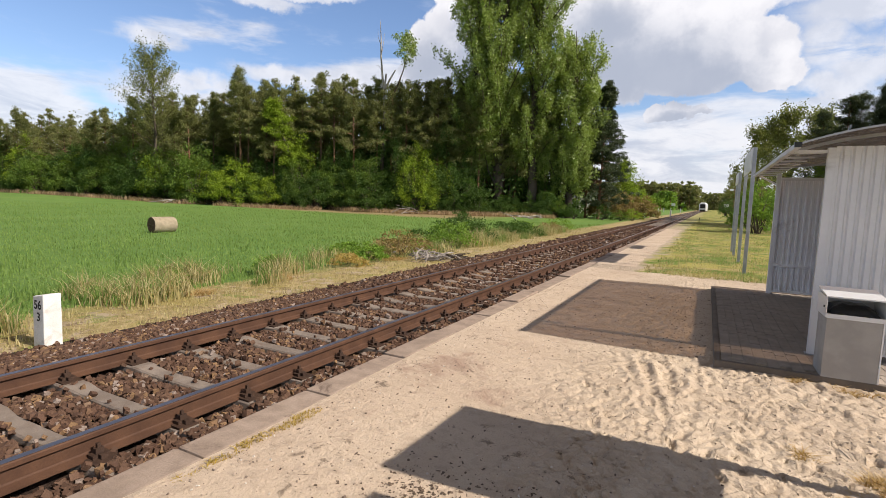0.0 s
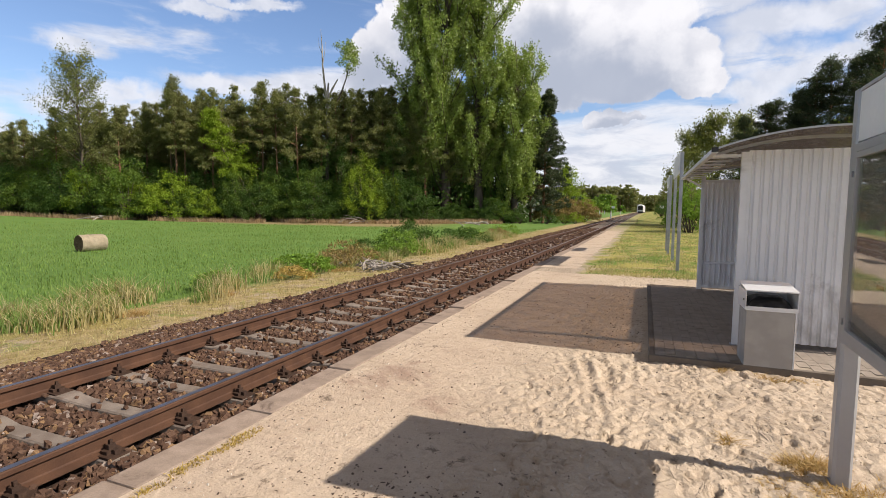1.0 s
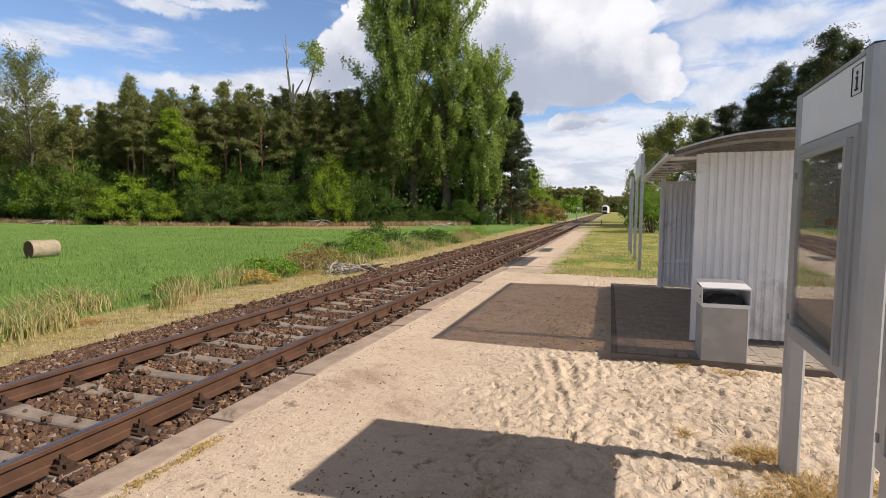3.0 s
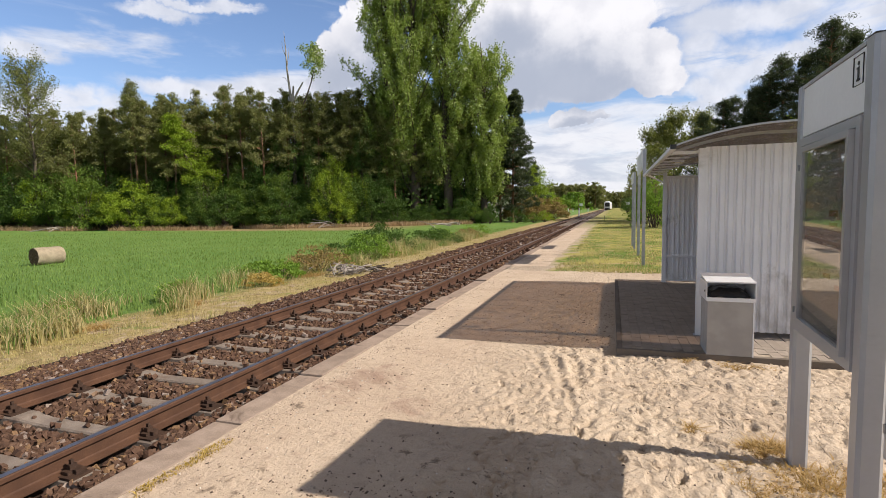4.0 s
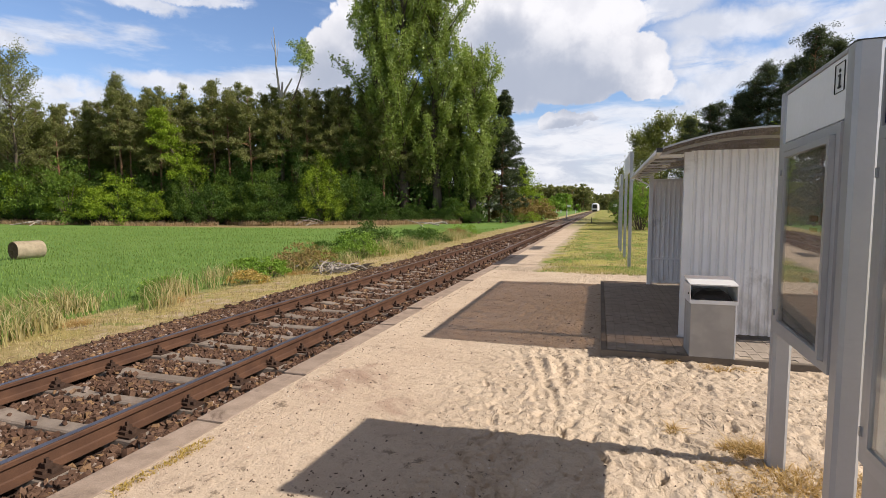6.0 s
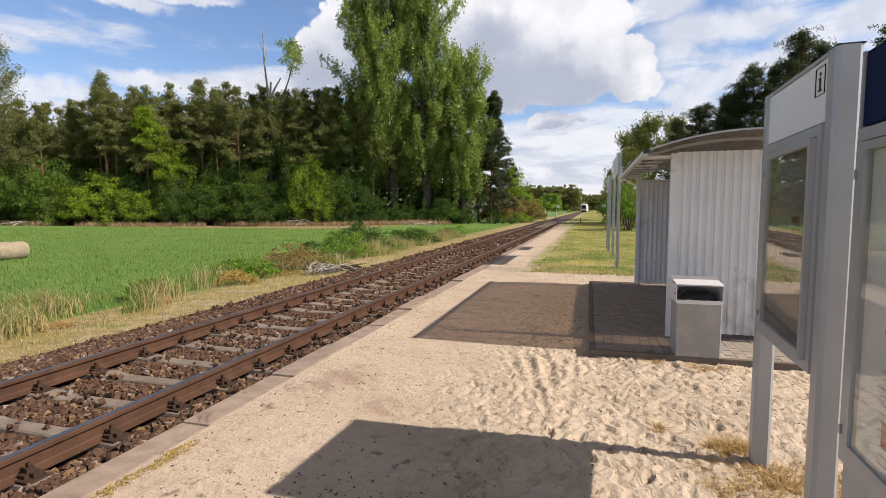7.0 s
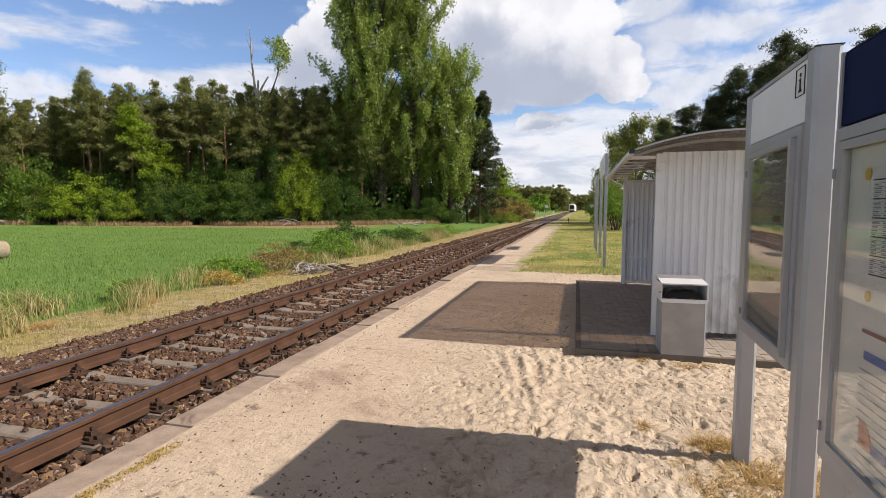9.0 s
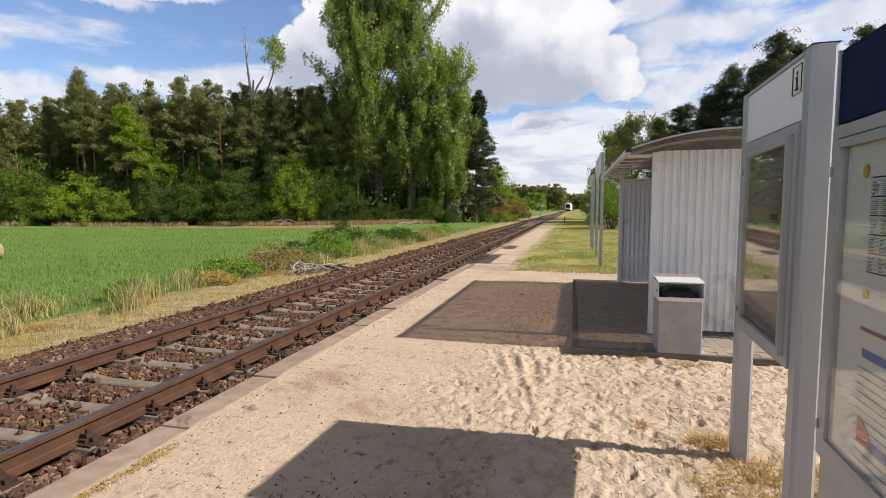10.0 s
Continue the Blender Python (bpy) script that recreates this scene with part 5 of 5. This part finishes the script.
HEM = [bush(70 + k, 5.0, 2.9, ("fresh_shrub", "dark_shrub", "mid_shrub", "dark_shrub")[k], ("bright green bush at the wood's edge", "dark green bush at the wood's edge")[k % 2], 82, 0.185, 50, "bush", "bushes along the wood") for k in range(4)]
used = set()
for k in range(96):
    u = (k + rng.random()) / 96
    p, inward = along(u)
    p = p + inward * rng.uniform(-0.7, 1.8)
    # dark leaf prevails in the right half, its shade painted by colour
    q = rng.choice((0, 2, 2)) if bright(u, 0.06, 0.5) else rng.choice((1, 3, 3, 2) if u < 0.5 else (1, 3, 3, 1, 2))
    put(HEM, used, q, p, (0.5 + 0.75 * rng.random() ** 1.3) * (1.0 if u < 0.78 else 0.6), rng.uniform(0.8, 1.4))
for x, y, s in ((-19.5, 63.5, 0.8), (-15.0, 64.5, 0.7), (-11.5, 67.0, 0.8), (-8.5, 70.5, 0.7), (-23.5, 62.0, 1.1)):
    again(HEM[1], x, y, x * 40, s * 0.6)

# bushes beside the line further off
stand(slender(21, 8.6, 3.4, "fresh_shrub", "bright green young tree beside the line", 60, 0.26, 26, "bark", "young_tree"), -8.6, 89.0)
again(HEM[0], -6.4, 90.0, 30, 0.9, 1.1)
stand(bush(81, 3.8, 2.6, "bare_twig", "brown bush hardly in leaf beside the line", 60, 0.22, 90), -7.4, 79.0)
b2 = stand(bush(82, 3.4, 2.4, "bare_twig", "brown bush hardly in leaf beside the line", 60, 0.22, 80), -5.0, 83.0)
again(b2, -9.4, 77.0, 60, 1.0)
again(HEM[0], -4.6, 70.0, 80, 0.42, 0.7)
again(HEM[2], -6.0, 69.0, 10, 0.4, 0.7)

# trees on the far side of the platform
right_pine = stand(pine(101, 16.3, 0.22, 4.8, 56, 0.19, "broad dark pine behind the shelter", 84, "pines behind the shelter", "dark_needle"), 20.9, 51.0)
again(right_pine, 16.8, 58.0, 130, 0.80)
again(right_pine, 26.0, 47.0, 220, 0.95)
again(right_pine, 13.6, 62.0, 300, 0.70)
again(right_pine, 23.5, 55.0, 20, 0.92)
again(right_pine, 18.6, 63.0, 190, 0.85)
again(BROAD[0], 18.0, 52.0, 10, 0.9, 0.9)
again(BROAD[2], 13.0, 56.0, 70, 0.72, 0.8)
again(HEM[0], 18.5, 48.0, 0, 1.1, 1.4)
for x, y, turn, size in ((17.7, 56.5, 33, 0.92), (20.0, 55.5, 77, 1.0), (15.4, 60.0, 155, 0.84), (23.2, 51.5, 250, 1.05), (16.8, 57.5, 95, 0.86), (19.6, 57.0, 305, 1.02), (14.6, 59.0, 10, 0.80), (21.6, 54.0, 170, 1.04)):
    again(right_pine, x, y, turn, size, 0.92)
birch_r = stand(slender(23, 13.4, 4.4, "birch_leaf", "grey-green birch behind the shelter", 60, 0.26, 34), 11.6, 74.5)
again(birch_r, 14.6, 72.0, 120, 0.95)
again(birch_r, 9.4, 80.0, 220, 0.9)
stand(bush(83, 3.3, 1.6, "shrub", "bright green bush on the grass verge", 50, 0.16, 80), 6.9, 40.0)
again(HEM[2], 8.6, 43.0, 200, 0.66)
stand(bush(84, 7.6, 3.0, "bare_twig", "tall reddish-brown bush beyond the platform", 70, 0.22, 110), 17.2, 30.5)
again(HEM[3], 12.0, 33.0, 20, 0.5)
for k in range(14):
    again(BACK[k % 3], 9.0 + 2.2 * (k % 5) + rng.uniform(-1, 1), 88 + 9 * k, rng.uniform(0, 360), 0.52 + 0.02 * k)
    again(BROAD[0], 8.0 + 2.0 * (k % 4) + rng.uniform(-1, 1), 92 + 10 * k, rng.uniform(0, 360), 0.48, 0.8)


# far woods along the horizon, past the crossing
def far_wood(name, label, spots, mat, seed, low=0.04, per=22, size=1.5):
    rng = np.random.default_rng(seed)
    centres, wood = [], []
    for x, y, h in spots:
        for k in range(18):
            u = rng.uniform(low, 1.0)
            w = 2.8 * (1.15 - 0.7 * u)
            centres.append((x + rng.normal() * w, y + rng.normal() * w, h * u))
        wood.append(tube([(x, y, -0.5), (x, y, h * 0.9)], [0.25, 0.08], 5))
    t = thing(name, label, "woods", kind="stuff")
    raw("foliage", *leaves(rng, centres, (1.1, 1.1, 0.9), per, size, 1.0, 0.75), mat, t)
    raw("trunks", *joined(wood), "pine_bark", t)


rng = random.Random(12)
far_wood("distant_woods", "dark pine woods along the horizon", [(-80 + 0.86 * k + rng.uniform(-1, 1), 420 + rng.uniform(-14, 22), rng.uniform(17.0, 20.5)) for k in range(90)] + [(-12 + 1.3 * k + rng.uniform(-1, 1), 520 + rng.uniform(-10, 20), rng.uniform(13, 16)) for k in range(44)], "needle", 6)
far_wood("distant_broad_trees", "green broad-leaved trees before the distant woods", [(-52 + 2.3 * k + rng.uniform(-1.2, 1.2), 330 + rng.uniform(-20, 20), rng.uniform(7, 11)) for k in range(17)], "shrub", 7)
far_wood("distant_trees", "dark trees beyond the level crossing", [(13 + 2.0 * k + rng.uniform(-1, 1), 250 + rng.uniform(-30, 60), rng.uniform(7, 11)) for k in range(26)], "needle", 9)

rng = random.Random(15)
deep = []   # far ranks of the wood, crowns only
for k in range(280):
    u = rng.random()
    p, inward = along(u)
    p = p + inward * rng.uniform(12, 28)
    deep.append((p.x, p.y, rng.uniform(13.5, 16.8) * (0.84 + 0.33 * smooth01(u, 0.1, 0.55))))
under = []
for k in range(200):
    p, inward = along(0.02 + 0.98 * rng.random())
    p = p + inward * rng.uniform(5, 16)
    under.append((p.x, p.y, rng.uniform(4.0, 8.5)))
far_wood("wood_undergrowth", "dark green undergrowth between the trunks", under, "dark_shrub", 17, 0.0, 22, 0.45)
far_wood("wood_interior", "dark pines deep inside the wood", deep, "needle", 16, 0.12, 22, 0.42)

# white house glimpsed behind the trees
house = thing("house", "white rendered house half hidden behind the trees", "house", m=pose(-17.0, 106, -0.2, 0, 0, 12))
part("wall", box(-3.5, 3.5, -4, 4, -0.3, 4.2, 0.02), "whitewash", house, "white rendered walls")
raw("roof", [(-3.9, -4.4, 4.1), (3.9, -4.4, 4.1), (0, -4.4, 7.2), (-3.9, 4.4, 4.1), (3.9, 4.4, 4.1), (0, 4.4, 7.2)], [(0, 1, 2), (3, 5, 4), (0, 2, 5, 3), (1, 4, 5, 2), (0, 3, 4, 1)], "rust", house, "dark tiled roof")
for x in (-1.7, 1.3):
    win = part("window", box(x - 0.5, x + 0.5, -4.03, -3.98, 1.2, 2.5), "black", house)
    part("sill", box(x - 0.6, x + 0.6, -4.1, -4.03, 1.1, 1.19), "white_metal", win)

# ---- train waiting far down the line ----
train = thing("railcar", "white railcar with a black windscreen standing far down the line", "train", m=pose(bend(244), 244, 0.1, 0, 0, -0.8))
prof = [(-1.42, 0.35), (1.42, 0.35), (1.46, 1.2), (1.44, 2.6), (1.25, 3.5), (0.7, 3.85), (-0.7, 3.85), (-1.25, 3.5), (-1.44, 2.6), (-1.46, 1.2)]
verts, k = [], len(prof)
for y, sc, lift in ((-0.6, 0.78, 0.25), (0.0, 0.93, 0.08), (1.0, 1.0, 0.0), (38.0, 1.0, 0.0)):
    verts += [(x * sc, y, 0.35 + (z - 0.35) * (1 - (1 - sc) * 0.6) + lift * 0.3) for x, z in prof]
faces = [(j * k + i, j * k + (i + 1) % k, (j + 1) * k + (i + 1) % k, (j + 1) * k + i) for j in range(3) for i in range(k)] + [tuple(range(k)), tuple(range(4 * k - 1, 3 * k - 1, -1))]
shell = raw("body", verts, faces, "train_white", train, "white body shell")
part("windscreen", box(-1.0, 1.0, -0.70, -0.60, 1.45, 3.15, 0.2), "black", train, "black windscreen")
part("apron", box(-1.05, 1.05, -0.75, 0.4, 0.16, 0.75, 0.05), "black", train, "dark front apron")
for x in (-0.75, 0.75):
    part("headlight", box(x - 0.13, x + 0.13, -0.68, -0.6, 1.15, 1.35, 0.04), "white_metal", train)
for y in (4.0, 9.0, 29.0, 34.0):
    part("bogie", box(-1.1, 1.1, y - 1.2, y + 1.2, 0.0, 0.6, 0.05), "clip", train)

# ---- level crossing posts and small trackside marks ----
post_src = None
for k, (x, y, h) in enumerate(((-14.5, 205, 1.1), (-12.6, 206, 1.1), (-10.7, 205, 1.1), (-8.4, 206, 1.1), (-5.0, 204, 1.1), (-2.5, 108, 0.95))):
    if post_src is None:
        post_src = thing("guide_post", "white wooden guide post at the level crossing", "post", "guide posts at the crossing")
        part("shaft", box(-0.13, 0.13, -0.1, 0.1, -0.3, 1.1, 0.03), "white_metal", post_src)
        post_src.matrix_world = pose(x, y, 0)
    else:
        copy_thing(post_src, Matrix.LocRotScale((x, y, -0.25 if y < 100 else 0), None, Vector((1, 1, h / 1.1))))
for x, y in ((-7.2, 198), (8.5, 170)):
    c = thing("crossing_sign", "small white trackside sign on a thin post", "sign", "trackside signs", m=pose(x, y, 0))
    part("post", box(-0.05, 0.05, -0.05, 0.05, -0.2, 2.2), "galv", c)
    part("plate", box(-0.6, 0.6, -0.08, -0.05, 2.0, 2.9, 0.02), "white_metal", c, "white plate")
stake = thing("marker_stake", "thin dark stake in the grass beside the path", "stake", m=pose(3.2, 58, 0))
part("stick", box(-0.03, 0.03, -0.03, 0.03, -0.2, 0.6), "bark", stake)

# ---- grass ----
def blades(rng, n, place, tall, wide, lean=0.35):
    """Bent blades, each of two faces."""
    verts, faces = [], []
    for _ in range(n):
        spot = place(rng)
        if spot is None:
            continue
        x, y, z, f = spot
        h = tall * f * rng.uniform(0.55, 1.25)
        a = rng.uniform(0, 2 * math.pi)
        dx, dy = math.cos(a), math.sin(a)
        b = rng.uniform(0, lean) * h
        c = rng.uniform(0, 2 * math.pi)
        ux, uy = math.cos(c), math.sin(c)
        w = wide * rng.uniform(0.6, 1.3) / 2
        i = len(verts)
        verts += [(x - dx * w, y - dy * w, z - 0.02), (x + dx * w, y + dy * w, z - 0.02), (x + ux * b * 0.4 + dx * w * 0.8, y + uy * b * 0.4 + dy * w * 0.8, z + h * 0.6),
                  (x + ux * b * 0.4 - dx * w * 0.8, y + uy * b * 0.4 - dy * w * 0.8, z + h * 0.6), (x + ux * b * 1.3, y + uy * b * 1.3, z + h)]
        faces += [(i, i + 1, i + 2, i + 3), (i + 3, i + 2, i + 4)]
    return verts, faces


def grass(name, label, n, place, tall, wide, mat, seed, lean=0.35):
    ob = raw(name, *blades(random.Random(seed), n, place, tall, wide, lean), mat)
    return tagged(ob, label, "grass", kind="stuff")


def n2(x, y, s, k=0.0):
    return noise.noise(Vector((x * s, y * s, k)))


def in_meadow(rng):
    r = 7.0 + 62 * rng.random() ** 1.5
    a = radians(rng.uniform(8, 84))
    x, y = 4.0 - r * math.sin(a), 0.5 + r * math.cos(a)
    if x > -4.9 + 0.8 * n2(0, y, 0.4) or y > 52 + x * 0.12:
        return None
    return x, y, land(x, y), 0.7 + 0.5 * n2(x, y, 0.5) + 0.008 * r


def on_bank(rng):
    y = 1.0 + 34 * rng.random() ** 1.5
    x = -3.9 - 2.4 * rng.random() + 0.9 * n2(0, y, 0.35)
    k = n2(x, y, 0.8, 4)
    if k < 0.02 + 0.2 * rng.random():
        return None
    x, y = x + rng.gauss(0, 0.05), y + rng.gauss(0, 0.05)
    return x, y, land(x, y), 0.45 + 1.5 * k


def thin_bank(rng):
    y = 1.0 + 44 * rng.random() ** 1.4
    x = -2.6 - 2.4 * rng.random()
    return x, y, land(x, y), 0.35 + 0.9 * max(0, n2(x, y, 1.1, 2))


def on_lawn(rng):
    y = 13.2 + 50 * rng.random() ** 1.6
    x = 2.75 + 5.6 * rng.random() + 0.4 * n2(0, y, 0.6)
    if n2(x, y, 0.9, 7) < -0.1 and rng.random() < 0.75:
        return None
    return x, y, land(x, y), 0.6 + 0.5 * rng.random()


def green_lawn(rng):
    spot = on_lawn(rng)
    if spot is None or n2(spot[0], spot[1], 0.5, 9) + 0.4 * n2(spot[0], spot[1], 2.0, 9) < 0.25 * rng.random() - 0.1:
        return None
    return spot


def wood_rim(rng):
    p, inward = along(0.12 + 0.86 * rng.random())
    p = p - inward * (0.4 + 3.0 * rng.random())
    if n2(p.x, p.y, 0.12, 3) < -0.22:
        return None
    return p.x, p.y, land(p.x, p.y), 0.6 + 0.6 * rng.random()


grass("wood_edge_grass", "pale dry grass along the wood's edge", 16000, wood_rim, 0.55, 0.06, "rim_straw", 14, 0.5)
for k, (x, y, h, mat) in enumerate(((-6.6, 24.0, 0.8, "shrub"), (-6.9, 19.3, 0.7, "dark_shrub"), (-5.8, 16.8, 0.55, "shrub"), (-6.3, 31.0, 0.8, "shrub"), (-5.4, 34.0, 0.7, "bare_twig"), (-5.9, 38.0, 0.9, "shrub"), (-6.8, 14.2, 0.5, "shrub"), (-5.6, 9.8, 0.4, "shrub"), (-5.9, 7.2, 0.35, "shrub"))):
    stand(bush(220 + k, h, h * 1.3, mat, "low brown weeds on the bank" if mat == "bare_twig" else "low green weeds on the bank", 26, 0.075, 60), x, y)
grass("meadow_grass", "short bright green meadow grass", 85000, in_meadow, 0.115, 0.030, "blade", 1)
grass("dry_bank_grass", "tall dry straw-coloured grass on the bank", 26000, on_bank, 0.46, 0.017, "straw", 2, 0.8)
grass("green_bank_grass", "green grass mixed into the dry bank", 34000, lambda r: (lambda p: p and (p[0] - 0.25, p[1], p[2], p[3]))(on_bank(r)), 0.40, 0.015, "blade", 3, 0.6)
grass("short_dry_grass", "short yellow grass beside the ballast", 15000, thin_bank, 0.11, 0.012, "straw", 4, 0.9)
grass("verge_grass", "short patchy grass on the verge", 26000, green_lawn, 0.065, 0.012, "blade", 5, 0.7)
grass("dry_verge_grass", "short dry patchy grass on the verge", 34000, on_lawn, 0.07, 0.012, "straw", 6, 0.9)


def patch(cx, cy, rx, ry, z=0.0):
    def place(rng):
        a, u = rng.uniform(0, 2 * math.pi), rng.random() ** 0.6
        x, y = cx + rx * u * math.cos(a), cy + ry * u * math.sin(a)
        return (x, y, (z if cx > 0 else land(x, y)) - 0.01, 1.1 - 0.6 * u) if n2(x, y, 5, cx) > -0.25 else None
    return place


for x, y, rx, ry, n, tall, mat in ((1.50, 2.55, 0.05, 0.42, 380, 0.022, "moss"), (1.52, 3.1, 0.06, 0.22, 240, 0.02, "moss"), (5.25, 3.72, 0.55, 0.40, 3000, 0.05, "gold"), (5.05, 4.14, 0.18, 0.12, 600, 0.06, "gold"),
                                   (5.6, 3.3, 0.7, 0.5, 2600, 0.05, "gold"), (4.85, 6.06, 0.16, 0.08, 260, 0.05, "gold"), (5.18, 5.98, 0.2, 0.1, 330, 0.05, "gold"), (5.45, 6.0, 0.15, 0.08, 180, 0.04, "gold"),
                                   (-4.35, 8.7, 0.30, 0.30, 900, 0.16, "gold"), (-4.5, 13.6, 0.35, 0.5, 900, 0.15, "gold"), (-4.2, 6.6, 0.25, 0.3, 600, 0.13, "gold"), (4.62, 4.35, 0.07, 0.06, 90, 0.05, "gold"), (4.9, 3.2, 0.12, 0.1, 200, 0.04, "gold")):
    grass("dry_tuft", "low dry yellow grass on the sand" if x > 0 else "golden dry grass tuft on the bank", n, patch(x, y, rx, ry), tall, 0.008, mat, int(x * 100 + y * 7), 3.2)

# ---- bank shrubs, brushwood and fallen logs ----
stand(bush(201, 1.35, 1.5, "dark_shrub", "low dark green bramble on the bank", 34, 0.085, 110), -6.0, 21.5)
stand(bush(202, 1.1, 1.1, "shrub", "low bright green weeds on the bank", 34, 0.08, 80), -5.2, 19.0)
stand(bush(203, 0.85, 1.05, "bare_twig", "low brown leafless bush on the bank", 20, 0.075, 90), -4.9, 14.6)
stand(bush(204, 0.6, 0.6, "shrub", "low green weeds on the bank", 30, 0.07, 60), -5.0, 12.9)
stand(bush(205, 0.9, 1.6, "dark_shrub", "low dark green bramble on the bank", 34, 0.085, 90), -5.6, 27.5)
stand(bush(206, 0.35, 0.5, "moss", "rusty dry weeds on the bank", 40, 0.05, 50), -4.7, 11.6)


def sticks(name, label, x, y, z, spread, n, length, r, mat, seed, high=0.3):
    rng = random.Random(seed)
    t = thing(name, label, "brushwood", m=pose(x, y, z))
    for _ in range(n):
        a, e = rng.uniform(0, 2 * math.pi), rng.uniform(-0.1, 0.45)
        l = length * rng.uniform(0.4, 1.0)
        c = Vector((rng.gauss(0, spread), rng.gauss(0, spread), high * rng.random() * 0.8 + r))
        d = Vector((math.cos(a), math.sin(a), e)) * l / 2
        mid = c + Vector((rng.gauss(0, 0.05), rng.gauss(0, 0.05), 0.05)) * length
        raw("branch", *tube([c - d, mid, c + d], [r, r * 0.8, r * 0.3], 5), mat, t)
    return t


sticks("brushwood_pile", "pile of bleached dead branches beside the ballast", -3.55, 13.9, -0.32, 0.32, 46, 0.9, 0.022, "dead_wood", 5)
sticks("brushwood_pile", "small heap of dark dead branches beside the ballast", -2.95, 14.6, -0.30, 0.28, 26, 0.8, 0.02, "bark", 6, 0.12)
sticks("fallen_logs", "bleached fallen logs at the meadow's edge", -13.6, 53.5, -0.30, 1.1, 7, 3.6, 0.07, "dead_wood", 7, 0.3)
sticks("fallen_logs", "bleached fallen branches before the wood", -29.5, 55.0, -0.4, 1.0, 6, 3.8, 0.05, "dead_wood", 8, 0.6)
sticks("fallen_logs", "bleached fallen branches before the wood", -60.0, 44.0, -0.2, 1.2, 7, 3.5, 0.06, "dead_wood", 9, 0.4)

# ---- pavers of the shelter floor ----
PAVER = mesh_from(box(-0.098, 0.098, -0.048, 0.048, 0.0, 0.05, 0.0), "paver")
PAVER.materials.append(M["paver"])
rest, count = [], 0
rng = random.Random(4)
v0 = [tuple(v.co) for v in PAVER.vertices]
f0 = [tuple(p.vertices) for p in PAVER.polygons]
rows = int((PY1 - PY0 - 0.14) / 0.2)
cols = int((PX1 - PX0 - 0.13) / 0.1)
for j in range(rows):
    for i in range(cols):
        x = PX0 + 0.065 + (i + 0.5) * 0.1
        y = PY0 + 0.068 + (j + 0.5 + (0.5 if i % 2 else 0.0)) * 0.2
        if y > PY1 - 0.16:
            continue
        m = pose(x, y, 0.012 + rng.uniform(-0.003, 0.003), rng.uniform(-0.6, 0.6), rng.uniform(-0.6, 0.6), 90 + rng.uniform(-0.6, 0.6))
        if count < 300:
            ob = new("paver", PAVER)
            ob.parent, ob.matrix_local = pad, m
            count += 1
        else:
            rest.append(([m @ Vector(v) for v in v0], f0))
tagged(raw("far_pavers", *joined(rest), "paver", pad), kind="stuff")
